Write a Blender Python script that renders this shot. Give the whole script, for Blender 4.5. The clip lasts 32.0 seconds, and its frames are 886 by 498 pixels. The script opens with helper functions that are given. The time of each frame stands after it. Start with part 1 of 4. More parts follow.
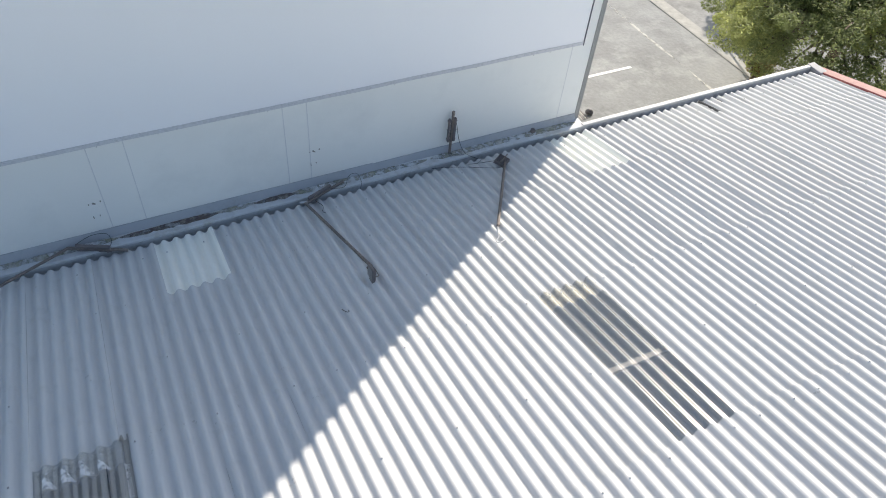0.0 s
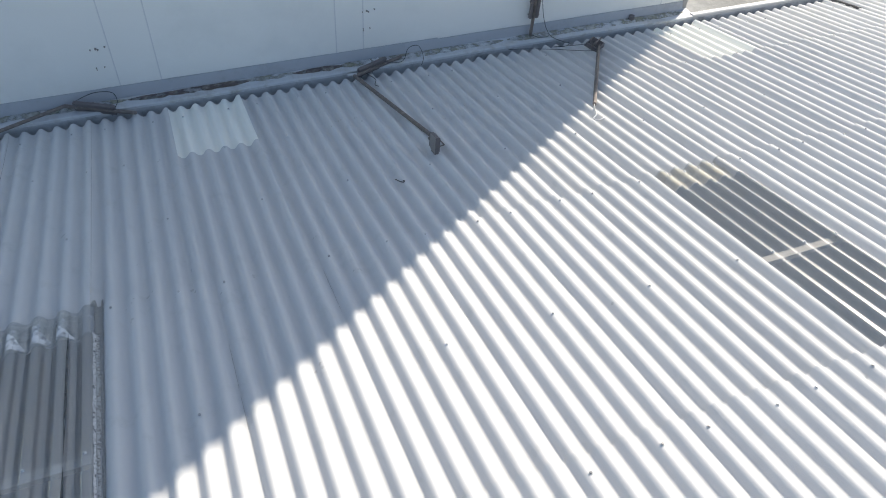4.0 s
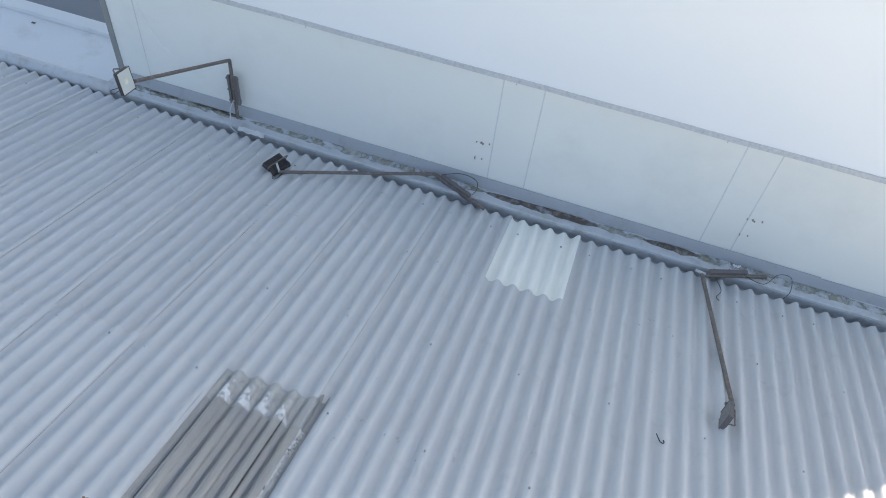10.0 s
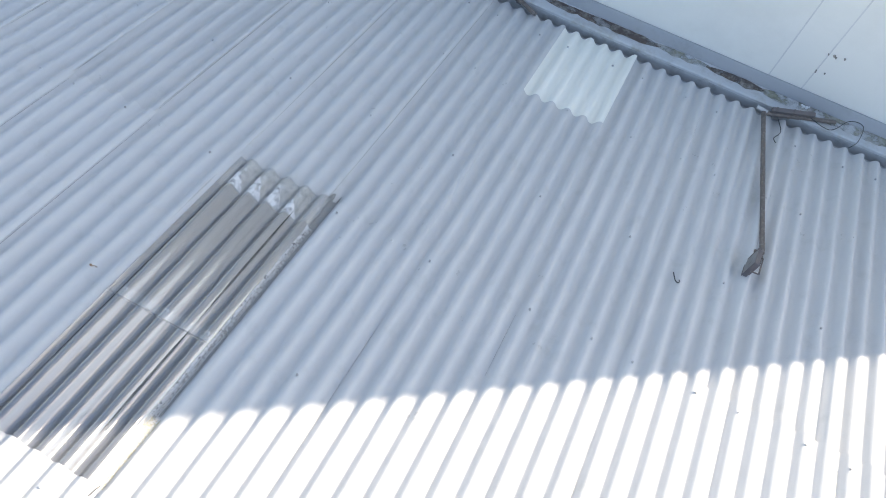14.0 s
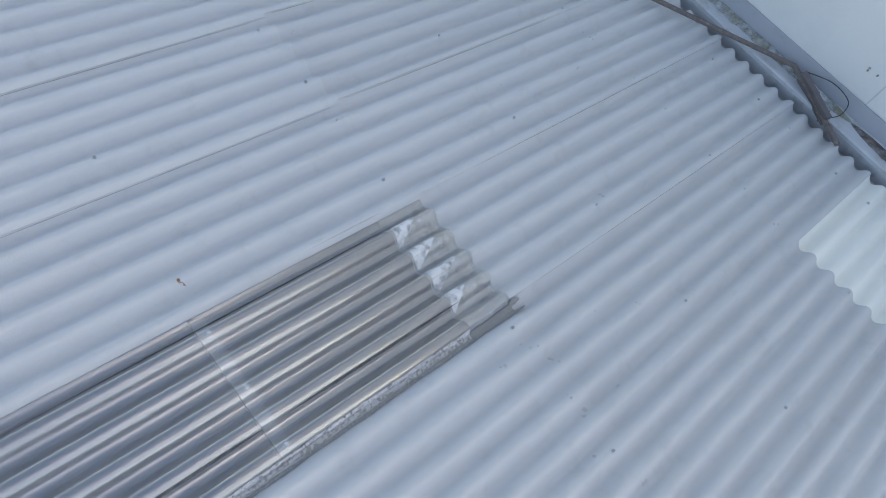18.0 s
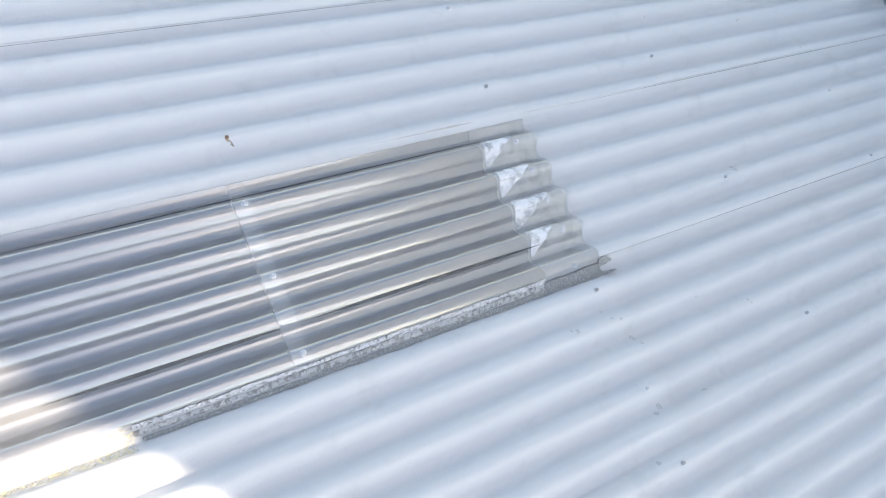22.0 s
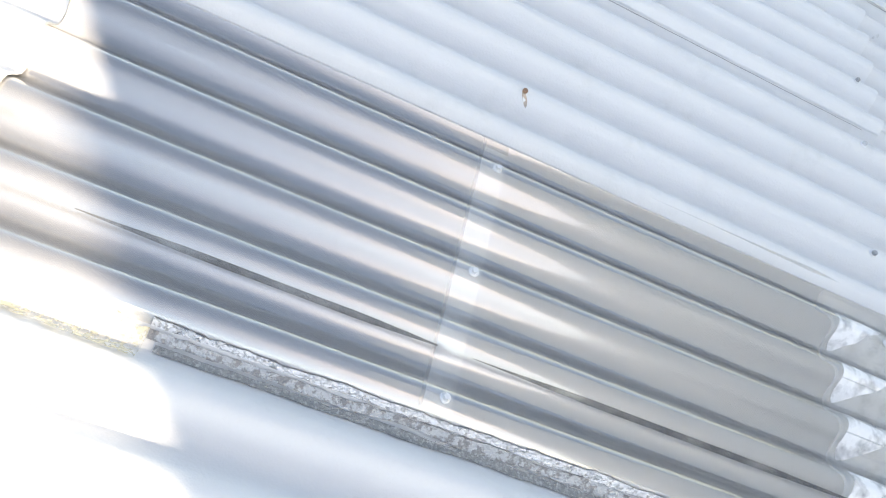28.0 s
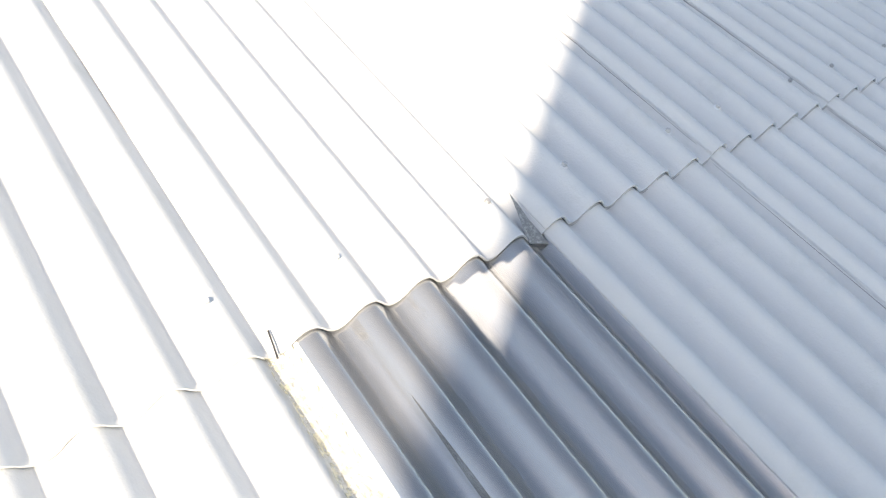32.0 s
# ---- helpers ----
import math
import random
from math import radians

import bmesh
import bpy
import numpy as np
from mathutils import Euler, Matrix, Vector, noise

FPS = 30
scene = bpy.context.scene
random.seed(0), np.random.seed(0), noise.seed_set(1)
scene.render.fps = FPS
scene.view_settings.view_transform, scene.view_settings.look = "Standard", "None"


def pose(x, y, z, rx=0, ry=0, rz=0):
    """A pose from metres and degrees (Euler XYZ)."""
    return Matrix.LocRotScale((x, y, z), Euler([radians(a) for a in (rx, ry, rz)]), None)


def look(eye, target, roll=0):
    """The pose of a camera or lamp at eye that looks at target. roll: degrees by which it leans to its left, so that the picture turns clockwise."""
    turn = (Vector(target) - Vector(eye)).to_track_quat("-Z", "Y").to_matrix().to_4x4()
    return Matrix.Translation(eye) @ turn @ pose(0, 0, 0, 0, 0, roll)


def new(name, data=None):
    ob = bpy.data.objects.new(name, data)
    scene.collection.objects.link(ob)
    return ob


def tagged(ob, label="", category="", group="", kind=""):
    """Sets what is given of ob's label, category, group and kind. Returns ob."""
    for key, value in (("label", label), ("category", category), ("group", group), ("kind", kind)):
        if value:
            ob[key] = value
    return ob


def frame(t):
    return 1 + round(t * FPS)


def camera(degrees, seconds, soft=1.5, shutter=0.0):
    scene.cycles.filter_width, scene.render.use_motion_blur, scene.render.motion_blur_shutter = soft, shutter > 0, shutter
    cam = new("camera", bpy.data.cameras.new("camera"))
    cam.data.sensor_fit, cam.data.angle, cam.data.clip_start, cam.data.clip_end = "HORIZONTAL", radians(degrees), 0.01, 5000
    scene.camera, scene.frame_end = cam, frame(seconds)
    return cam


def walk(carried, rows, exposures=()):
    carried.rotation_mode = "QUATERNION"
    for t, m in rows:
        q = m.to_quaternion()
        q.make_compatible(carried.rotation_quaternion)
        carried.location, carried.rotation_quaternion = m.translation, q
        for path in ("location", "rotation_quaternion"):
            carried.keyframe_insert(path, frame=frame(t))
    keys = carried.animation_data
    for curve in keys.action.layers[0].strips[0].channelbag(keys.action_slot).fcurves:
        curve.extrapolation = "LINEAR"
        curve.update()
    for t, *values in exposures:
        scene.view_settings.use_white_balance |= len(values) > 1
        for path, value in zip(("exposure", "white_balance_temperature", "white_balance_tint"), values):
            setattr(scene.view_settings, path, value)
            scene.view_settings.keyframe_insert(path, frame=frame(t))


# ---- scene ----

cam = camera(63.8, 32.0, soft=1.0)
PATH = [
    (0, (1.508, -6.743, 6.689), (2.193, -5.589, 5.274), 6.3),
    (0.5, (1.498, -6.709, 6.606), (2.064, -5.498, 5.186), 6.3),
    (1, (1.524, -6.715, 6.253), (2.046, -5.485, 4.833), 5.6),
    (1.5, (1.494, -6.698, 5.802), (2.029, -5.473, 4.383), 5.6),
    (2, (1.481, -6.737, 5.327), (2.025, -5.513, 3.910), 5.4),
    (2.5, (1.459, -6.781, 4.843), (2.004, -5.563, 3.421), 5.2),
    (4.5, (1.632, -6.036, 4.494), (2.222, -4.835, 3.076), 5.6),
    (5, (1.874, -5.646, 4.493), (2.476, -4.433, 3.090), 5.7),
    (5.5, (2.060, -5.300, 4.615), (2.677, -4.084, 3.222), 5.8),
    (6, (2.076, -5.224, 4.755), (2.702, -4.008, 3.365), 5.8),
    (6.5, (2.045, -5.202, 4.830), (2.677, -3.988, 3.441), 5.8),
    (7, (2.020, -5.168, 4.897), (2.659, -3.957, 3.508), 5.8),
    (7.5, (2.044, -5.056, 4.998), (2.688, -3.845, 3.611), 5.8),
    (8, (2.043, -4.975, 5.077), (2.687, -3.760, 3.695), 5.9),
    (8.5, (2.018, -4.982, 5.105), (2.336, -3.668, 3.700), 6.9),
    (9, (1.969, -5.042, 5.126), (1.978, -3.713, 3.700), 7.4),
    (9.5, (1.964, -5.138, 5.157), (1.771, -3.828, 3.725), 7.8),
    (10, (2.015, -5.141, 5.208), (1.703, -3.867, 3.765), 7.3),
    (10.5, (2.044, -5.187, 5.254), (1.636, -3.940, 3.811), 7.2),
    (11, (2.067, -5.165, 5.285), (1.612, -3.934, 3.842), 7.0),
    (11.5, (2.072, -5.139, 5.290), (1.612, -3.900, 3.856), 6.9),
    (12, (2.098, -5.142, 5.282), (1.692, -4.024, 3.737), 7.2),
    (12.5, (2.132, -5.126, 5.279), (1.796, -4.141, 3.571), 8.6),
    (13, (2.196, -5.050, 5.289), (1.921, -4.194, 3.502), 9.6),
    (13.5, (2.215, -4.957, 5.305), (1.948, -4.108, 3.514), 10.1),
    (14, (2.248, -4.901, 5.007), (1.967, -4.044, 3.222), 9.9),
    (14.5, (2.230, -4.843, 4.528), (1.944, -3.995, 2.739), 10.4),
    (16.5, (1.939, -4.737, 3.929), (1.450, -4.059, 2.112), 15.4),
    (17, (1.696, -4.603, 3.915), (1.208, -3.909, 2.104), 16.5),
    (17.5, (1.432, -4.394, 3.908), (0.925, -3.699, 2.102), 16.2),
    (18, (1.206, -4.232, 3.938), (0.691, -3.524, 2.140), 16.6),
    (18.5, (1.175, -4.177, 3.927), (0.670, -3.489, 2.118), 16.6),
    (19, (1.122, -4.147, 3.921), (0.734, -3.540, 2.055), 20.7),
    (19.5, (1.129, -4.116, 3.926), (0.731, -3.524, 2.058), 19.8),
    (20, (1.147, -4.141, 3.922), (0.719, -3.562, 2.056), 20.1),
    (20.5, (1.155, -4.185, 3.905), (0.693, -3.626, 2.042), 20.9),
    (21, (1.148, -4.221, 3.896), (0.653, -3.695, 2.031), 22.2),
    (21.5, (1.197, -4.174, 3.890), (0.665, -3.690, 2.023), 19.4),
    (22, (1.187, -4.180, 3.362), (0.648, -3.674, 1.503), 20.3),
    (22.5, (1.186, -4.162, 2.849), (0.638, -3.652, 0.994), 20.1),
    (23, (1.150, -4.112, 2.481), (0.624, -3.633, 0.612), 20.1),
    (23.5, (1.131, -4.126, 2.281), (0.605, -3.640, 0.414), 20.9),
    (24, (1.180, -4.150, 2.261), (0.578, -3.649, 0.421), 18.0),
    (24.5, (1.117, -4.120, 2.301), (0.589, -3.644, 0.432), 20.4),
    (26.5, (1.165, -4.106, 2.309), (0.305, -3.379, 0.716), 10.8),
    (27, (1.181, -4.127, 2.280), (0.239, -3.483, 0.699), 11.4),
    (27.5, (1.180, -4.151, 2.249), (0.114, -3.835, 0.647), 13.0),
    (28, (1.150, -4.239, 2.288), (0.123, -4.189, 0.631), 17.9),
    (28.5, (1.142, -4.232, 2.321), (0.201, -4.517, 0.638), 12.9),
    (29, (1.159, -4.222, 2.277), (0.192, -4.817, 0.692), 9.3),
    (29.5, (1.193, -4.235, 2.246), (0.151, -5.165, 0.885), 8.5),
    (30, (1.183, -4.210, 2.249), (0.163, -5.291, 0.987), 7.0),
    (30.5, (1.189, -4.203, 2.254), (0.175, -5.292, 0.995), 7.1),
    (31, (1.180, -4.187, 2.247), (0.164, -5.294, 1.004), 6.8),
    (31.5, (1.164, -4.176, 2.247), (0.143, -5.291, 1.015), 6.8),
    (32, (1.156, -4.160, 2.227), (0.126, -5.297, 1.024), 6.3),
]
EXPOSURES = [(0, 0.61, 7250, 11), (1, 0.73, 7150, 11), (2, 0.73, 7250, 11), (4, 0.64, 7250, 11), (5, 0.65, 7250, 11), (6, 0.77, 7250, 11), (7, 0.93, 7300, 12), (8, 1.07, 7400, 12), (9, 1.15, 7100, 12), (10, 1.31, 7900, 12), (11, 1.43, 7700, 13),
             (12, 1.6, 7400, 13), (13, 1.67, 7750, 13), (14, 1.46, 7750, 12), (17, 1.05, 7850, 13), (18, 1.3, 7850, 13), (19, 1.55, 8050, 14), (20, 1.65, 8250, 14), (21, 1.9, 8400, 14), (24, 1.95, 8500, 13), (28, 2.1, 8900, 13),
             (29, 1.92, 8500, 13), (30, 1.73, 8300, 12), (32, 1.46, 8250, 12)]
walk(cam, [(t, look(eye, target, roll)) for t, eye, target, roll in PATH],
     exposures=EXPOSURES)

# ---- light ----
SUN_EL, SUN_AZ = radians(36), radians(54.6)  # azimuth clockwise from +y
world = bpy.data.worlds.new("sky_world")
scene.world = world
world.use_nodes = True
wn = world.node_tree
bg = wn.nodes["Background"]
sky = wn.nodes.new("ShaderNodeTexSky")
sky.sky_type = 'NISHITA'
sky.sun_disc = False
sky.sun_elevation, sky.sun_rotation = SUN_EL, SUN_AZ
sky.air_density, sky.dust_density, sky.ozone_density = 1.0, 0.5, 1.35
wn.links.new(sky.outputs["Color"], bg.inputs["Color"])
bg.inputs["Strength"].default_value = 0.12
sun = new("sun", bpy.data.lights.new("sun", 'SUN'))
sun.data.energy, sun.data.angle, sun.data.color = 3.55, radians(0.55), (1.0, 0.965, 0.91)
TO_SUN = Vector((math.cos(SUN_EL) * math.sin(SUN_AZ), math.cos(SUN_EL) * math.cos(SUN_AZ), math.sin(SUN_EL)))
sun.matrix_world = Matrix.Translation((0, 0, 30)) @ TO_SUN.to_track_quat("Z", "Y").to_matrix().to_4x4()


# ---- materials ----
def material(name, base, rough=0.6, metal=0.0, vary=0.08, scale=6.0, fine=90.0, bump=0.15, dirt=None, dirt_at=(0.55, 0.75),
             dirt_scale=1.5, rand=0.0, spec=0.5, bump_dist=0.004):
    """A base colour with variation at two scales, a stain layer of its own shape, and fine relief."""
    m = bpy.data.materials.new(name)
    m.use_nodes = True
    nt = m.node_tree
    n, ln = nt.nodes, nt.links
    b = n["Principled BSDF"]
    b.inputs["Metallic"].default_value = metal
    b.inputs["Specular IOR Level"].default_value = spec
    co = n.new("ShaderNodeTexCoord")
    big, small = n.new("ShaderNodeTexNoise"), n.new("ShaderNodeTexNoise")
    big.inputs["Scale"].default_value, big.inputs["Detail"].default_value = scale, 5
    small.inputs["Scale"].default_value, small.inputs["Detail"].default_value = fine, 4
    geo = n.new("ShaderNodeNewGeometry")
    for s in (big, small):
        ln.new(geo.outputs["Position"], s.inputs["Vector"])
    mix = n.new("ShaderNodeMixRGB")
    mix.inputs["Color1"].default_value = (*[c * (1 - vary) for c in base], 1)
    mix.inputs["Color2"].default_value = (*[min(1, c * (1 + vary)) for c in base], 1)
    add = n.new("ShaderNodeMath")
    add.operation = 'MULTIPLY_ADD'
    ln.new(small.outputs["Fac"], add.inputs[0])
    add.inputs[1].default_value = 0.4
    ln.new(big.outputs["Fac"], add.inputs[2])
    sub = n.new("ShaderNodeMath")
    sub.operation = 'SUBTRACT'
    ln.new(add.outputs[0], sub.inputs[0])
    sub.inputs[1].default_value = 0.2
    ln.new(sub.outputs[0], mix.inputs["Fac"])
    colour = mix.outputs["Color"]
    if rand:
        info = n.new("ShaderNodeObjectInfo")
        hsv = n.new("ShaderNodeHueSaturation")
        rng = n.new("ShaderNodeMapRange")
        rng.inputs["To Min"].default_value, rng.inputs["To Max"].default_value = 1 - rand, 1 + rand
        ln.new(info.outputs["Random"], rng.inputs["Value"])
        ln.new(rng.outputs["Result"], hsv.inputs["Value"])
        ln.new(colour, hsv.inputs["Color"])
        colour = hsv.outputs["Color"]
    if dirt:
        st = n.new("ShaderNodeTexNoise")
        st.inputs["Scale"].default_value, st.inputs["Detail"].default_value, st.inputs["Roughness"].default_value = dirt_scale, 8, 0.65
        ln.new(geo.outputs["Position"], st.inputs["Vector"])
        ramp = n.new("ShaderNodeMapRange")
        ramp.inputs["From Min"].default_value, ramp.inputs["From Max"].default_value = dirt_at
        ln.new(st.outputs["Fac"], ramp.inputs["Value"])
        dm = n.new("ShaderNodeMixRGB")
        dm.inputs["Color2"].default_value = (*dirt, 1)
        ln.new(ramp.outputs["Result"], dm.inputs["Fac"])
        ln.new(colour, dm.inputs["Color1"])
        colour = dm.outputs["Color"]
    ln.new(colour, b.inputs["Base Color"])
    rr = n.new("ShaderNodeMapRange")
    rr.inputs["To Min"].default_value, rr.inputs["To Max"].default_value = max(0.02, rough - 0.1), min(1, rough + 0.1)
    ln.new(big.outputs["Fac"], rr.inputs["Value"])
    ln.new(rr.outputs["Result"], b.inputs["Roughness"])
    bp = n.new("ShaderNodeBump")
    bp.inputs["Strength"].default_value, bp.inputs["Distance"].default_value = bump, bump_dist
    ln.new(small.outputs["Fac"], bp.inputs["Height"])
    ln.new(bp.outputs["Normal"], b.inputs["Normal"])
    return m


M_SHEET = material("painted_fibre_cement", (0.645, 0.65, 0.65), 0.75, vary=0.035, scale=3.0, fine=140, bump=0.25, dirt=(0.54, 0.55, 0.54),
                   dirt_at=(0.56, 0.85), dirt_scale=5.0, rand=0.025, spec=0.2)
M_PATCH = material("new_painted_sheet", (0.95, 0.95, 0.885), 0.55, vary=0.02, scale=4, fine=140, bump=0.15, spec=0.35)
M_WALL = material("cream_render", (0.865, 0.87, 0.835), 0.75, vary=0.03, scale=1.2, fine=60, bump=0.12, dirt=(0.76, 0.77, 0.74),
                  dirt_at=(0.5, 0.85), dirt_scale=1.2)
M_SIGN = material("white_vinyl", (0.93, 0.93, 0.94), 0.5, vary=0.012, scale=0.8, fine=30, bump=0.04)
M_HEM = material("weathered_vinyl_hem", (0.62, 0.63, 0.65), 0.6, vary=0.2, scale=30, fine=160, bump=0.5, dirt=(0.4, 0.41, 0.43), dirt_at=(0.5, 0.8), dirt_scale=25)
M_FLASH = material("painted_flashing", (0.42, 0.44, 0.47), 0.5, vary=0.06, scale=3, fine=60, bump=0.15, dirt=(0.3, 0.31, 0.32), dirt_at=(0.55, 0.8), dirt_scale=4)
M_GUTTER = material("gutter_metal", (0.6, 0.62, 0.64), 0.5, vary=0.08, scale=5, fine=60, bump=0.2, dirt=(0.42, 0.41, 0.38), dirt_at=(0.5, 0.75), dirt_scale=6)
M_SILT = material("wet_silt", (0.12, 0.088, 0.075), 0.5, vary=0.4, scale=20, fine=150, bump=0.8, dirt=(0.32, 0.3, 0.27), dirt_at=(0.48, 0.66), dirt_scale=16)
M_RUST = material("algae_stain", (0.3, 0.3, 0.225), 0.7, vary=0.3, scale=15, fine=120, bump=0.5, dirt=(0.55, 0.54, 0.51), dirt_at=(0.42, 0.6), dirt_scale=11)
M_POST = material("rusty_steel_tube", (0.19, 0.16, 0.145), 0.55, metal=0.3, vary=0.3, scale=25, fine=150, bump=0.3, dirt=(0.3, 0.27, 0.25), dirt_at=(0.5, 0.7), dirt_scale=30)
M_BOX = material("dark_ballast_case", (0.16, 0.14, 0.14), 0.5, vary=0.2, scale=20, fine=120, bump=0.2)
M_LAMPBODY = material("black_lamp_housing", (0.06, 0.053, 0.053), 0.45, vary=0.2, scale=30, fine=120, bump=0.2)
M_LAMPGLASS = material("lamp_front_glass", (0.62, 0.64, 0.62), 0.15, vary=0.05, scale=10, fine=60, bump=0.02)
M_REFLECT = material("lamp_emitter_plate", (0.75, 0.73, 0.62), 0.3, vary=0.05)
M_CABLE = material("black_cable", (0.03, 0.03, 0.033), 0.5, vary=0.2)
M_WHITECABLE = material("white_cable", (0.6, 0.6, 0.6), 0.5, vary=0.1)
M_SCREW = material("galvanised_screw", (0.47, 0.47, 0.47), 0.55, metal=0.2, vary=0.2, scale=60, fine=200, bump=0.1, rand=0.3)
M_SCREWPAINT = material("painted_screw", (0.66, 0.67, 0.68), 0.5, vary=0.1, scale=60, fine=200, bump=0.1, rand=0.1)
M_FOIL = material("aluminium_foil_flashing", (0.8, 0.8, 0.8), 0.3, metal=0.65, vary=0.3, scale=28, fine=110, bump=1.0, dirt=(0.42, 0.42, 0.41),
                  dirt_at=(0.5, 0.62), dirt_scale=90, bump_dist=0.008)
M_TIMBER = material("pale_timber", (0.36, 0.35, 0.33), 0.7, vary=0.1, scale=8, fine=90, bump=0.2)
M_LOFT = material("pale_loft_lining", (0.68, 0.7, 0.76), 0.8, vary=0.08, scale=2, fine=30, bump=0.1)
M_BARGE = material("white_gutter_paint", (0.54, 0.54, 0.53), 0.5, vary=0.05, scale=6, fine=60, bump=0.15, dirt=(0.5, 0.48, 0.43), dirt_at=(0.55, 0.8), dirt_scale=7)
M_RED = material("red_painted_metal", (0.22, 0.055, 0.055), 0.55, vary=0.1, scale=5, fine=80, bump=0.15, dirt=(0.34, 0.14, 0.13), dirt_at=(0.55, 0.8), dirt_scale=5)
M_DECK = material("white_membrane", (0.78, 0.79, 0.8), 0.6, vary=0.04, scale=1.5, fine=40, bump=0.2, dirt=(0.6, 0.6, 0.6), dirt_at=(0.55, 0.85), dirt_scale=2)
M_DARKBAND = material("grey_coping", (0.22, 0.23, 0.26), 0.6, vary=0.1, scale=3, fine=50, bump=0.1)
M_ASPHALT = material("old_asphalt", (0.275, 0.28, 0.275), 0.9, vary=0.45, scale=0.9, fine=9, bump=0.6, dirt=(0.375, 0.38, 0.37), dirt_at=(0.5, 0.72), dirt_scale=1.7, bump_dist=0.02)
M_ROAD = material("worn_road_chip", (0.31, 0.31, 0.3), 0.9, vary=0.5, scale=2.5, fine=11, bump=0.7, dirt=(0.18, 0.18, 0.17), dirt_at=(0.5, 0.8), dirt_scale=1.0, bump_dist=0.01)
M_KERB = material("pale_concrete", (0.4, 0.39, 0.36), 0.85, vary=0.35, scale=4, fine=14, bump=0.4)
M_LINE = material("road_paint", (0.78, 0.78, 0.75), 0.7, vary=0.08, scale=10, fine=60, bump=0.2)
M_BARK = material("bark", (0.16, 0.12, 0.08), 0.9, vary=0.3, scale=8, fine=60, bump=0.8, bump_dist=0.02)


def leaf_material(name, base):
    m = material(name, base, 0.55, vary=0.4, scale=1.6, fine=11, bump=0.0, spec=0.3)
    n, ln = m.node_tree.nodes, m.node_tree.links
    b, out = n["Principled BSDF"], n["Material Output"]
    tl, mx = n.new("ShaderNodeBsdfTranslucent"), n.new("ShaderNodeMixShader")
    ln.new(b.inputs["Base Color"].links[0].from_socket, tl.inputs["Color"])
    mx.inputs["Fac"].default_value = 0.62
    ln.new(b.outputs[0], mx.inputs[1])
    ln.new(tl.outputs[0], mx.inputs[2])
    ln.new(mx.outputs[0], out.inputs["Surface"])
    return m


M_LEAF = leaf_material("leaf_green", (0.26, 0.3, 0.13))
M_LEAFB = leaf_material("leaf_yellow_green", (0.42, 0.45, 0.18))
M_BRICK = material("house_wall", (0.45, 0.42, 0.38), 0.8, vary=0.1, scale=2, fine=40, bump=0.3)


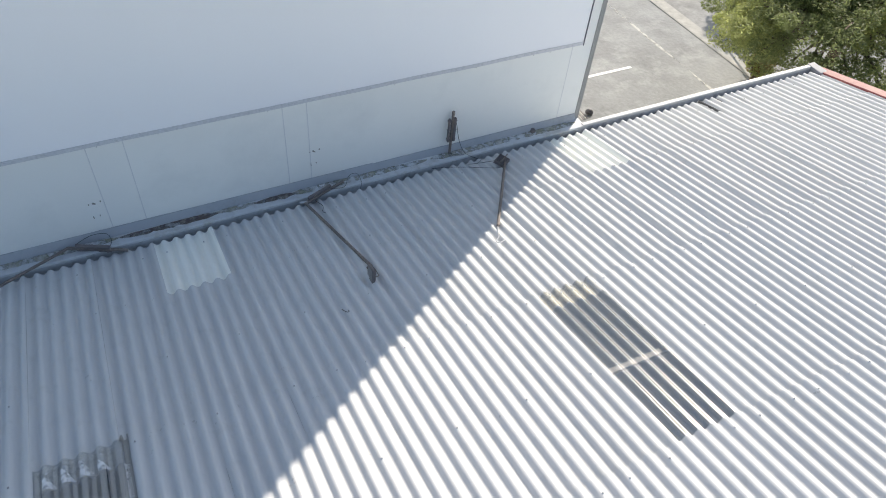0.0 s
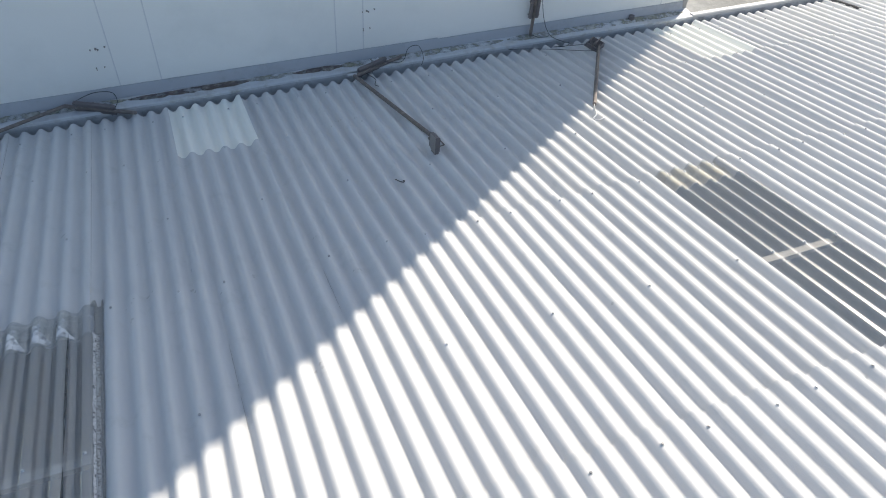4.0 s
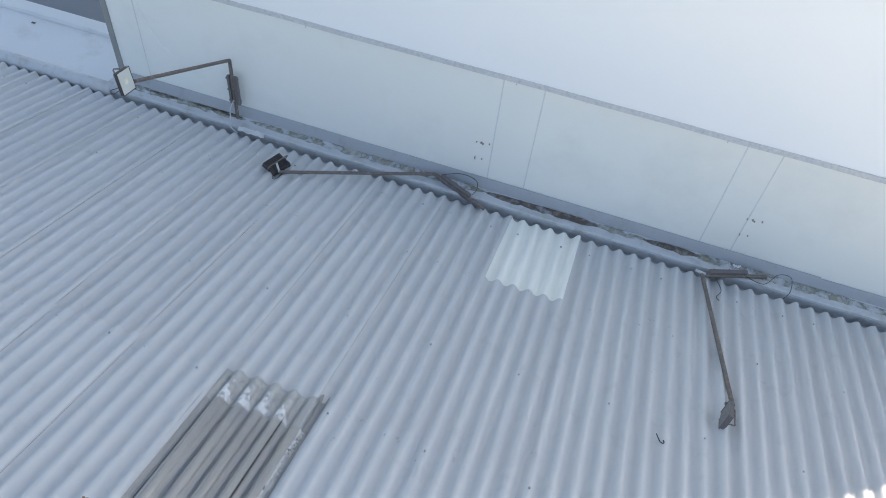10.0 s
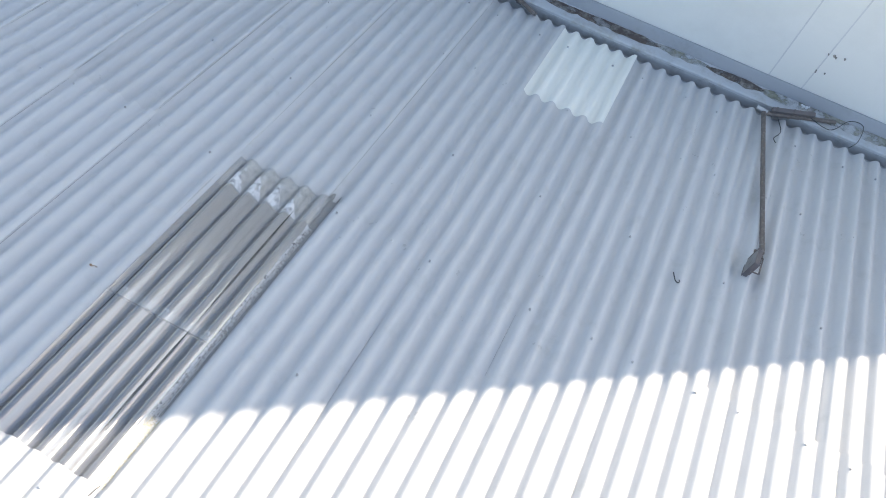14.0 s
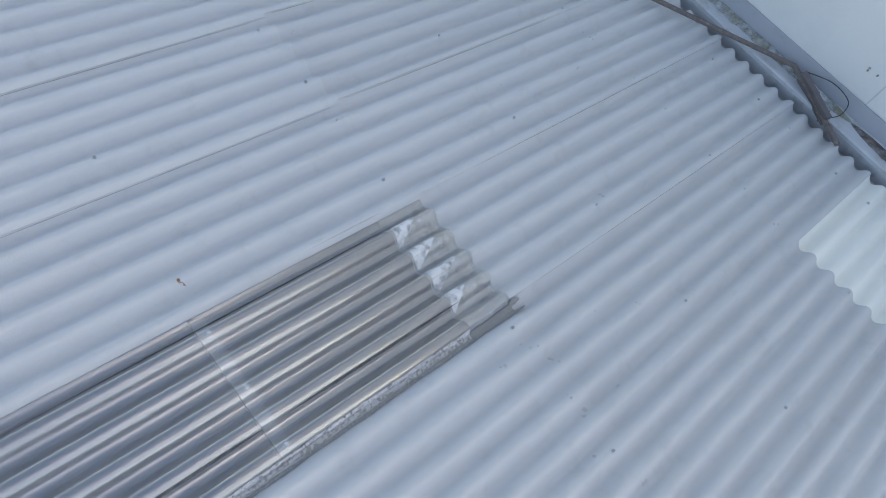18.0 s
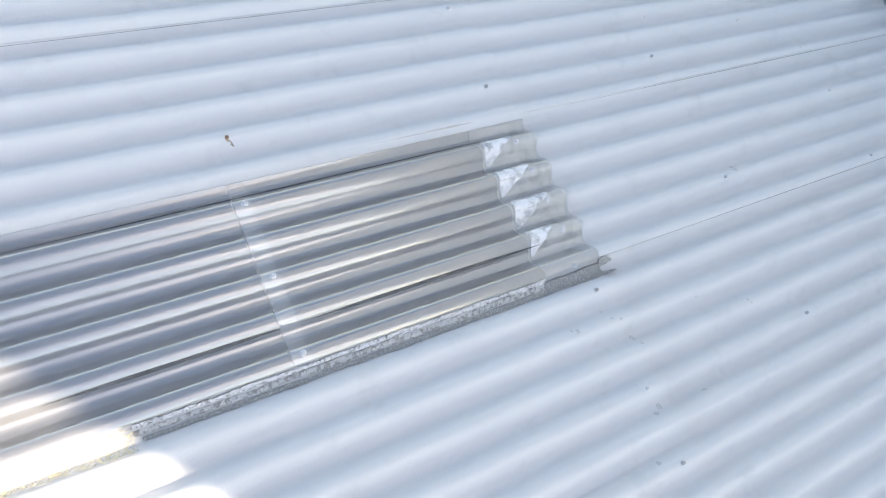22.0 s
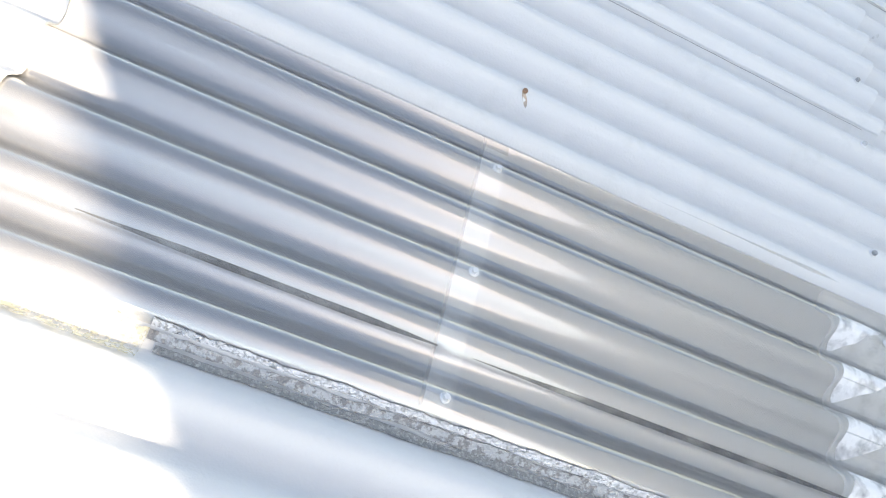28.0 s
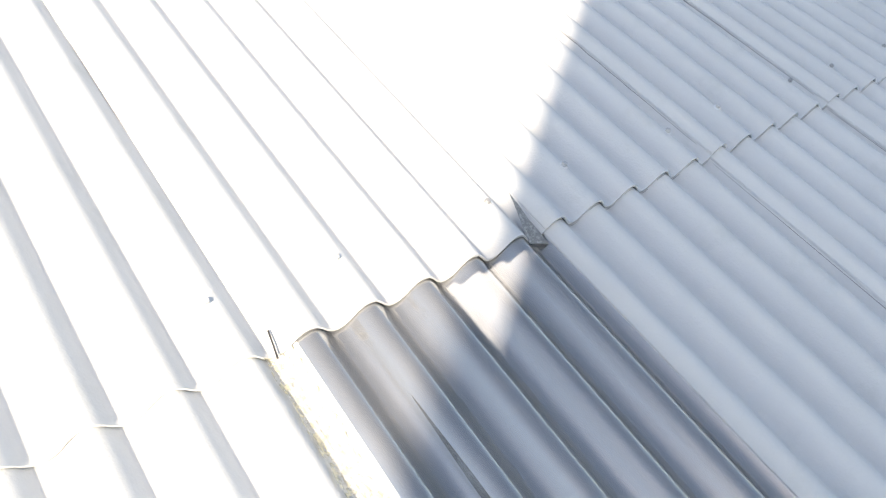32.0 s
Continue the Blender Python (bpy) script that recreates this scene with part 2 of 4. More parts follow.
def clear_sheet_material():
    """Aged polycarbonate: mostly clear, its dusty sheen streaked to imitate bent reflections, with a little white haze.
    """
    m = bpy.data.materials.new("clear_polycarbonate")
    m.use_nodes = True
    n, ln = m.node_tree.nodes, m.node_tree.links
    n.remove(n["Principled BSDF"])
    out = n["Material Output"]
    tr, gl, di, du = n.new("ShaderNodeBsdfTransparent"), n.new("ShaderNodeBsdfGlossy"), n.new("ShaderNodeBsdfDiffuse"), n.new("ShaderNodeBsdfGlossy")
    tr.inputs["Color"].default_value = (0.93, 0.94, 0.94, 1)
    gl.inputs["Roughness"].default_value = 0.05
    du.inputs["Roughness"].default_value = 0.25
    du.inputs["Color"].default_value = (0.97, 0.97, 0.97, 1)
    di.inputs["Color"].default_value = (0.74, 0.76, 0.8, 1)
    co, mp, mp2 = n.new("ShaderNodeTexCoord"), n.new("ShaderNodeMapping"), n.new("ShaderNodeMapping")
    mp.inputs["Scale"].default_value = (7.0, 0.02, 1.0)
    mp2.inputs["Scale"].default_value = (26.0, 0.12, 1.0)
    streak, fine, speck = n.new("ShaderNodeTexNoise"), n.new("ShaderNodeTexNoise"), n.new("ShaderNodeTexNoise")
    streak.inputs["Scale"].default_value, streak.inputs["Detail"].default_value, streak.inputs["Roughness"].default_value = 11, 2, 0.45
    fine.inputs["Scale"].default_value, fine.inputs["Detail"].default_value = 11, 3
    speck.inputs["Scale"].default_value, speck.inputs["Detail"].default_value = 160, 2
    for mapping, tex in ((mp, streak), (mp2, fine)):
        ln.new(co.outputs["Object"], mapping.inputs["Vector"])
        ln.new(mapping.outputs["Vector"], tex.inputs["Vector"])
    ln.new(co.outputs["Object"], speck.inputs["Vector"])

    def ranged(source, lo, hi, a, b):
        r = n.new("ShaderNodeMapRange")
        r.inputs["From Min"].default_value, r.inputs["From Max"].default_value = lo, hi
        r.inputs["To Min"].default_value, r.inputs["To Max"].default_value = a, b
        ln.new(source, r.inputs["Value"])
        return r.outputs["Result"]

    def mixed(fac, a, b):
        x = n.new("ShaderNodeMixShader")
        ln.new(fac, x.inputs["Fac"])
        ln.new(a, x.inputs[1])
        ln.new(b, x.inputs[2])
        return x.outputs[0]

    dust = n.new("ShaderNodeMath")
    dust.operation = 'ADD'
    ln.new(ranged(streak.outputs["Fac"], 0.36, 0.68, 0.145, 0.2), dust.inputs[0])
    ln.new(ranged(fine.outputs["Fac"], 0.4, 0.7, -0.003, 0.005), dust.inputs[1])
    body = mixed(ranged(speck.outputs["Fac"], 0.64, 0.72, 0.205, 0.27), tr.outputs[0], di.outputs[0])
    body = mixed(dust.outputs[0], body, du.outputs[0])
    fr = n.new("ShaderNodeFresnel")
    fr.inputs["IOR"].default_value = 1.85
    bp = n.new("ShaderNodeBump")
    bp.inputs["Strength"].default_value, bp.inputs["Distance"].default_value = 0.015, 0.001
    ln.new(streak.outputs["Fac"], bp.inputs["Height"])
    ln.new(bp.outputs["Normal"], gl.inputs["Normal"])
    ln.new(mixed(fr.outputs[0], body, gl.outputs[0]), out.inputs["Surface"])
    return m


M_CLEAR = clear_sheet_material()
M_STRIP = material("white_foam", (0.82, 0.83, 0.83), 0.6, vary=0.03, scale=12, fine=90, bump=0.1)
M_JOINT = material("grey_sealant", (0.7, 0.71, 0.705), 0.7, vary=0.15, scale=9, fine=60, bump=0.2)
M_CORNER = material("corner_trim_metal", (0.3, 0.3, 0.29), 0.5, vary=0.1, scale=6, fine=60, bump=0.1)
M_DARKLINE = material("dark_bead_gap_shade", (0.1, 0.1, 0.12), 0.5, vary=0.2, scale=8, fine=60, bump=0.1)
# darker than the gutter metal: the trough's shade is in this colour
M_TROUGH = material("shaded_zinc", (0.46, 0.48, 0.5), 0.55, vary=0.1, scale=6, fine=60, bump=0.2, dirt=(0.22, 0.22, 0.22), dirt_at=(0.5, 0.75), dirt_scale=5)
M_RAG = material("white_rag", (0.92, 0.92, 0.92), 0.8, vary=0.05, scale=12, fine=80, bump=0.4)
M_FOILOLD = material("dull_foil_tape", (0.34, 0.34, 0.33), 0.5, metal=0.4, vary=0.35, scale=90, fine=220, bump=1.0, dirt=(0.55, 0.55, 0.54), dirt_at=(0.5, 0.62), dirt_scale=130, bump_dist=0.006)
M_BITUMEN = material("bitumen_strip", (0.13, 0.135, 0.14), 0.8, vary=0.2, scale=10, fine=80, bump=0.4)
M_RUSTY = material("rust", (0.28, 0.16, 0.1), 0.85, vary=0.3, scale=60, fine=200, bump=0.5)
M_LICHEN = material("lichen_grey", (0.53, 0.535, 0.53), 0.9, vary=0.25, scale=40, fine=150, bump=0.3)
M_RUSTRUN = material("rust_run", (0.52, 0.4, 0.31), 0.8, vary=0.2, scale=60, fine=200, bump=0.1)
M_LAPDIRT = material("lap_dirt", (0.78, 0.78, 0.75), 0.7, vary=0.12, scale=12, fine=60, bump=0.2, dirt=(0.42, 0.42, 0.38), dirt_at=(0.48, 0.7), dirt_scale=17)
M_PLUG = material("weathered_bolt", (0.3, 0.28, 0.26), 0.6, metal=0.3, vary=0.3, scale=60, fine=200, bump=0.2)
M_VALLEYDARK = material("valley_shade", (0.11, 0.115, 0.12), 0.6, vary=0.3, scale=20, fine=120, bump=0.2)
M_LAMPGLASSDIRTY = material("dirty_lamp_glass", (0.2, 0.195, 0.19), 0.35, vary=0.2, scale=14, fine=90, bump=0.1)
M_OLDSTRIP = material("faded_repair_strip", (0.42, 0.44, 0.46), 0.8, vary=0.15, scale=12, fine=80, bump=0.3)
M_LAPSHADE = material("lap_shade", (0.36, 0.36, 0.36), 0.9, vary=0.3, scale=30, fine=120, bump=0.2)
M_LAPRUST = material("brown_lap_dirt", (0.46, 0.43, 0.35), 0.8, vary=0.3, scale=14, fine=70, bump=0.2, dirt=(0.6, 0.58, 0.5), dirt_at=(0.48, 0.6), dirt_scale=12)
M_SEAM = material("worn_seam", (0.58, 0.57, 0.53), 0.85, vary=0.25, scale=3, fine=40, bump=0.3)
M_HIGHLIGHT = material("white_highlight", (0.82, 0.82, 0.82), 0.3, vary=0.12, scale=25, fine=90, bump=0.5)


def thin_out(m, scale, at, to):
    """Lets a film show what lies under it, in patches."""
    n, ln = m.node_tree.nodes, m.node_tree.links
    tr, mx, ns, mr = n.new("ShaderNodeBsdfTransparent"), n.new("ShaderNodeMixShader"), n.new("ShaderNodeTexNoise"), n.new("ShaderNodeMapRange")
    geo = n.new("ShaderNodeNewGeometry")
    ns.inputs["Scale"].default_value, ns.inputs["Detail"].default_value = scale, 6
    ln.new(geo.outputs["Position"], ns.inputs["Vector"])
    ln.new(ns.outputs["Fac"], mr.inputs["Value"])
    mr.inputs["From Min"].default_value, mr.inputs["From Max"].default_value = at
    mr.inputs["To Min"].default_value, mr.inputs["To Max"].default_value = to
    ln.new(mr.outputs["Result"], mx.inputs["Fac"])
    ln.new(tr.outputs[0], mx.inputs[1])
    ln.new(n["Principled BSDF"].outputs[0], mx.inputs[2])
    ln.new(mx.outputs[0], n["Material Output"].inputs["Surface"])


thin_out(M_HIGHLIGHT, 22, (0.3, 0.55), (0.3, 0.95))
thin_out(M_RUST, 9, (0.36, 0.6), (0.0, 0.85))
thin_out(M_SILT, 7, (0.3, 0.5), (0.35, 0.97))
thin_out(M_RUSTRUN, 45, (0.35, 0.65), (0.4, 0.85))
thin_out(M_VALLEYDARK, 9, (0.3, 0.65), (0.3, 0.7))
M_RIM = material("greyed_plastic_edge", (0.55, 0.56, 0.56), 0.35, vary=0.15, scale=20, fine=90, bump=0.1)
M_GLUE = material("yellowed_glue", (0.66, 0.6, 0.42), 0.7, vary=0.25, scale=40, fine=160, bump=0.4)
thin_out(M_SEAM, 2.5, (0.42, 0.58), (0.05, 0.9))
thin_out(M_GLUE, 75, (0.46, 0.6), (0.08, 0.8))
M_FOILMID = material("patchy_foil", (0.62, 0.63, 0.63), 0.35, metal=0.5, vary=0.3, scale=60, fine=160, bump=1.0, dirt=(0.33, 0.32, 0.31), dirt_at=(0.46, 0.56), dirt_scale=60, bump_dist=0.006)
M_DRYLEAF = material("dry_leaf", (0.26, 0.19, 0.07), 0.7, vary=0.35, scale=2, fine=9, bump=0.0)


# ---- mesh helpers ----
def finish(name, bm, mat, parent=None, label="", smooth=False, kind="", m=None):
    me = bpy.data.meshes.new(name)
    bm.to_mesh(me)
    bm.free()
    return place(name, me, mat, parent, label, smooth, kind, m)


def place(name, me, mat, parent=None, label="", smooth=False, kind="", m=None):
    if not me.materials:
        me.materials.append(mat)
    if smooth:
        me.polygons.foreach_set("use_smooth", [True] * len(me.polygons))
    ob = new(name, me)
    if m is not None:
        ob.matrix_world = m
    if parent:
        ob.parent = parent
        ob.matrix_parent_inverse = Matrix.Identity(4)
    return tagged(ob, label=label, kind=kind)


def empty(name, m, label, category, group="", kind=""):
    ob = new(name)
    ob.empty_display_size = 0.1
    ob.matrix_world = m
    return tagged(ob, label, category, group, kind)


def box(bm, lo, hi, bevel=0.0):
    """A box between two corners, with its edges taken off."""
    made = bmesh.ops.create_cube(bm, size=1)["verts"]
    lo, hi = Vector(lo), Vector(hi)
    for v in made:
        v.co = Vector([(lo[i] + hi[i]) / 2 + v.co[i] * (hi[i] - lo[i]) for i in range(3)])
    if bevel:
        bmesh.ops.bevel(bm, geom=list({e for v in made for e in v.link_edges}), offset=bevel, segments=2, profile=0.6, affect='EDGES')
    return bm


def tube(bm, points, radius, sides=10, cap=True):
    """A round bar along points."""
    points = [Vector(p) for p in points]
    rings, last = [], None
    for i, p in enumerate(points):
        way = (points[min(i + 1, len(points) - 1)] - points[max(i - 1, 0)]).normalized()
        side = way.orthogonal().normalized() if last is None else (last - way * last.dot(way)).normalized()
        last = side
        up = way.cross(side)
        rings.append([bm.verts.new(p + radius * (math.cos(a) * side + math.sin(a) * up)) for a in [2 * math.pi * k / sides for k in range(sides)]])
    for a, b in zip(rings, rings[1:]):
        for k in range(sides):
            bm.faces.new((a[k], a[(k + 1) % sides], b[(k + 1) % sides], b[k]))
    if cap:
        bm.faces.new(rings[0][::-1])
        bm.faces.new(rings[-1])
    return bm


def curve_points(points, steps=8):
    """A smooth line through points."""
    pts = [Vector(p) for p in points]
    out = []
    for i in range(len(pts) - 1):
        p0, p1, p2, p3 = pts[max(i - 1, 0)], pts[i], pts[i + 1], pts[min(i + 2, len(pts) - 1)]
        for s in range(steps):
            t = s / steps
            out.append(0.5 * ((2 * p1) + (p2 - p0) * t + (2 * p0 - 5 * p1 + 4 * p2 - p3) * t * t + (3 * p1 - p0 - 3 * p2 + p3) * t ** 3))
    return out + [pts[-1]]


def extrude_profile(bm, profile, x0, x1, step=0.6, wobble=0.0):
    """A closed outline in y and z drawn along x."""
    count = max(1, int((x1 - x0) / step))
    rings = []
    for i in range(count + 1):
        x = x0 + (x1 - x0) * i / count
        rings.append([bm.verts.new((x, y + wobble * (noise.noise((x * 1.3, y * 5, 1)) if wobble else 0), z + wobble * (noise.noise((x * 1.1, y * 5, 7)) if wobble else 0)))
                      for y, z in profile])
    k = len(profile)
    for a, b in zip(rings, rings[1:]):
        for j in range(k):
            bm.faces.new((a[j], a[(j + 1) % k], b[(j + 1) % k], b[j]))
    bm.faces.new(rings[0][::-1])
    bm.faces.new(rings[-1])
    bmesh.ops.recalc_face_normals(bm, faces=bm.faces)
    return bm


# ---- plan ----
PITCH, AMP, THICK = 0.146, 0.025, 0.007
COVER = 5 * PITCH                      # one sheet's cover
SLOPE = radians(12.7)
ROOF = Matrix.Rotation(-SLOPE, 4, 'X')   # from the roof's own axes (along the eave, down the slope, out) to the world
GROUND = -4.0
EAVE, RIDGE = 0.17, -12.1
X_LEFT, X_RIGHT = -16 * COVER, 18 * COVER
LAPS = [-2.93, -5.22, -7.51, -9.8]
WALL_Y, WALL_L, WALL_R, WALL_TOP = 0.47, -3.47, 8.0, 12.5
SIGN_Z = 1.433
LEDGE = 0.03
TIES = [-2.75, -2.3, -1.44, -1.0, 0.29, 1.15, 1.82, 3.09, 3.94, 4.77, 5.6, 6.0, 6.9, 7.2]


def wave(u):
    a = 2 * math.pi * (u / PITCH - 0.5)
    return AMP * 1.04 * (math.cos(a) - 0.045 * math.cos(3 * a))


def sheet_mesh(name, length, cover=COVER, lap=0.15, thick=THICK, per=10, left=-0.3, right=0.08, rise=0.015, side_rise=0.0092, seed=0, edge=0.0):
    """One corrugated sheet: its lower end at v = 0, running up the slope to -length - lap."""
    lo, hi = (left + edge) * PITCH, cover + (right + edge) * PITCH
    count = int(round((hi - lo) / PITCH * per))
    us = [lo + (hi - lo) * i / count for i in range(count + 1)]
    rows = max(2, int(length / 0.16)) if side_rise else 2
    vs = [-(length + lap) * i / rows for i in range(rows + 1)]
    verts, faces = [], []
    for level in (0, -thick):
        for v in vs:
            t = 1 + v / (length + lap)
            for u in us:
                s = min(1, max(0, (u - hi + 0.55 * PITCH) / (0.5 * PITCH)))
                verts.append((u, v, wave(u) + rise * t + (side_rise - 0.0022 + 0.004 * noise.noise((seed * 7.1, v * 2.3, 0.5))) * s + level + 0.002))
    n, k = len(us), len(vs)
    for r in range(k - 1):
        for c in range(n - 1):
            a = r * n + c
            faces.append((a, a + n, a + n + 1, a + 1))
            b = a + n * k
            faces.append((b, b + 1, b + n + 1, b + n))
    o, skin = n * k, len(faces)

    def rim(a, b):
        base = len(verts)
        verts.extend([verts[a], verts[b], verts[o + b], verts[o + a]])
        faces.append((base, base + 1, base + 2, base + 3))

    for c in range(n - 1):
        rim(c, c + 1)
        rim((k - 1) * n + c + 1, (k - 1) * n + c)
    for r in range(k - 1):
        rim((r + 1) * n, r * n)
        rim(r * n + n - 1, (r + 1) * n + n - 1)
    if not thick:
        faces = [f for f in faces if max(f) < n * k]
        verts = verts[:n * k]
    me = bpy.data.meshes.new(name)
    me.from_pydata(verts, [], faces)
    me.update()
    me.polygons.foreach_set("use_smooth", [i < skin for i in range(len(faces))])
    return me


def surface(u, v):
    """Height of the sheets' top at a place on the roof."""
    tops = [EAVE] + LAPS + [RIDGE]
    low, high = next(((a, b) for a, b in zip(tops, tops[1:]) if v > b), (LAPS[-1], RIDGE))
    return wave(u) + 0.015 * (1 + (v - low) / (low - high + 0.15)) + 0.002


def clear_top(u, v):
    """Height of a clear sheet's top, v from its lower end."""
    return wave(u) + 0.015 * (1 + v / (LAPS[0] - LAPS[1] + 0.04)) + 0.002


# ---- the roof ----
roof = empty("roof", ROOF, "white-painted corrugated fibre-cement roof sloping to a box gutter", "roof", kind="structure")
SKY_A, SKY_B = 0, 7                    # columns of the two skylights
PATCH_A, PATCH_B = 2, 10
SHORT = {PATCH_A} | set(range(8, 18))
SHORT_END = -0.945
meshes = {}


def sheet(col, low, high, mat=M_SHEET, name="sheet", label="", lap=0.15, right=0.08):
    length = round(low - high, 3)
    edge = -0.43 if low > -2 else 0.0
    key = (length, mat.name, lap, edge, col % 4, right)
    if key not in meshes:
        meshes[key] = sheet_mesh(name, length, lap=lap, seed=col % 4 + 1, edge=edge, right=right, side_rise=0.027 if mat == M_PATCH else 0.013 if right < 0 and col != SKY_B - 1 and col != SKY_A - 1 else 0.0145 if edge else 0.007 if high > LAPS[1] - 0.01 else 0.018)
        meshes[key].materials.append(mat)
    m = Matrix.Translation((col * COVER, low, 0)) @ pose(0, 0, 0, 0, 0, random.uniform(-0.05, 0.05))
    return place(name, meshes[key], mat, roof, label, m=m)


for col in range(-16, 18):
    if col in SHORT:
        sheet(col, EAVE, SHORT_END, M_PATCH if col in (PATCH_A, PATCH_B) else M_SHEET,
              label="newer brighter white replacement sheet" if col in (PATCH_A, PATCH_B) else "")
        sheet(col, SHORT_END, LAPS[0])
    else:
        sheet(col, EAVE, LAPS[0], lap=0.28 if col in (SKY_A, SKY_B) else 0.15)
    for low, high in zip(LAPS, LAPS[1:] + [RIDGE]):
        if low == LAPS[0] and col in (SKY_A, SKY_B):
            continue
        sheet(col, low, high, right=-0.22 if low == LAPS[0] and col in (SKY_A - 1, SKY_A - 2, SKY_A - 3, SKY_B - 1) or low == LAPS[1] and -4 < col < 0 else 0.08)

# white strip across the purlin under the first skylight
bm = box(bmesh.new(), (SKY_A * COVER - 0.03, -4.258, -AMP - 0.0015), (SKY_A * COVER + COVER - 0.005, -4.195, -AMP + 0.0005))
finish("closure_strip", bm, M_STRIP, roof, "white foam closure strip under the clear sheet")

# purlins and loft under the sheets
PURLINS = [-0.4, -2.03, -2.98, -4.225, -5.3, -6.4, -7.6, -8.8, -9.9, -11.2]
for v in PURLINS:
    bm = box(bmesh.new(), (X_LEFT, v - 0.032, -0.065), (X_RIGHT - 0.1, v + 0.032, -AMP - 0.003), 0.004)
    finish("purlin", bm, M_TIMBER, roof, "pale timber purlin under the sheets")
bm = box(bmesh.new(), (X_LEFT + 0.3, RIDGE + 0.4, -1.25), (X_RIGHT - 0.2, EAVE - 0.45, -1.2))
finish("loft_lining", bm, M_LOFT, roof, "pale lining under the roof space")

# ---- ground ----
bm = box(bmesh.new(), (-600, -600, GROUND - 0.3), (600, 600, GROUND))
finish("ground", bm, M_ASPHALT, kind="structure", label="sun-bleached grey asphalt yard")

# ---- neighbouring building ----
bm = box(bmesh.new(), (WALL_L, WALL_Y, GROUND), (WALL_R, WALL_Y + 14, WALL_TOP))
wall = finish("wall_north", bm, M_WALL, kind="structure", label="pale cream wall of the taller neighbouring building")
for x in (-3.05, 1.02, 1.42, 3.28, 3.59, 7.58):
    bm = extrude_profile(bmesh.new(), [(WALL_Y - 0.0025, 0.12), (WALL_Y + 0.01, 0.12), (WALL_Y + 0.01, SIGN_Z), (WALL_Y - 0.0025, SIGN_Z)], x - 0.006, x + 0.006)
    finish("panel_joint", bm, M_JOINT, wall, "sealed vertical panel joint")
for x0, x1 in ((WALL_L - 0.004, WALL_L + 0.07), (WALL_R - 0.075, WALL_R + 0.004)):
    bm = box(bmesh.new(), (x0, WALL_Y - 0.012, GROUND), (x1, WALL_Y + 0.1, WALL_TOP), 0.004)
    finish("trim", bm, M_CORNER, kind="structure", label="grey metal corner trim of the tall wall")

# billboard
sign = empty("billboard", Matrix.Translation((0, 0, 0)), "blank white vinyl billboard stretched over a frame on the wall", "billboard")
SIGN_L, SIGN_R = WALL_L + 0.2, 7.7
bm = box(bmesh.new(), (SIGN_L, WALL_Y - 0.062, SIGN_Z + 0.045), (SIGN_R, WALL_Y - 0.004, WALL_TOP - 0.5), 0.006)
finish("skin", bm, M_SIGN, sign, "white vinyl skin")
bm = extrude_profile(bmesh.new(), [(WALL_Y - 0.07, SIGN_Z + 0.055), (WALL_Y - 0.002, SIGN_Z + 0.05), (WALL_Y - 0.002, SIGN_Z - 0.012), (WALL_Y - 0.045, SIGN_Z - 0.014), (WALL_Y - 0.066, SIGN_Z)],
                     SIGN_L, SIGN_R, step=0.12, wobble=0.008)
finish("hem", bm, M_HEM, sign, "weathered grey hem")
# shadow gap at the billboard's right edge, put in as a dark strip
bm = box(bmesh.new(), (SIGN_R, WALL_Y - 0.075, SIGN_Z - 0.01), (SIGN_R + 0.012, WALL_Y - 0.002, WALL_TOP - 0.4), 0.003)
finish("gap_shade", bm, M_DARKLINE, sign, "dark strip standing for the shadow gap at the skin's edge")
random.seed(4)
for x in TIES:
    lean = random.uniform(-0.02, 0.02)
    bm = tube(bmesh.new(), [(x, WALL_Y - 0.05, SIGN_Z + 0.0), (x + lean * 0.3, WALL_Y - 0.02, SIGN_Z - 0.03), (x + lean, WALL_Y - 0.006, SIGN_Z - random.choice((0.04, 0.05, 0.06, 0.09)))], 0.0028, 6)
    finish("tie", bm, M_CORNER, sign, "grey lashing end")

# old bolts left in the wall
for cx, cz in ((3.635, 0.6), (0.9, 0.59)):
    for dx, dz, r in ((-0.05, 0.0, 0.008), (0.0, 0.005, 0.014), (0.018, -0.006, 0.01), (0.085, 0.015, 0.01), (-0.045, -0.2, 0.008), (0.03, -0.2, 0.008), (-0.043, -0.22, 0.007)):
        bm = bmesh.new()
        bmesh.ops.create_cone(bm, cap_ends=True, segments=7, radius1=r, radius2=r * 0.6, depth=0.018, matrix=pose(cx + dx, WALL_Y - 0.006, cz + dz, 90))
        finish("wall_plug", bm, M_PLUG, wall, "rusty bolt stub")

# thin white cable hanging down the wall
wire_pts = curve_points([(-3.0, WALL_Y - 0.03, 1.4), (-3.01, WALL_Y - 0.006, 1.1), (-2.985, WALL_Y - 0.006, 1.03), (-2.85, WALL_Y - 0.006, 0.745), (-2.735, WALL_Y - 0.006, 0.623), (-2.625, WALL_Y - 0.006, 0.557)])
tagged(finish("wall_cable", tube(bmesh.new(), wire_pts, 0.004, 6), M_RAG, smooth=True), "thin white cable hanging in a curve on the wall", "rope")

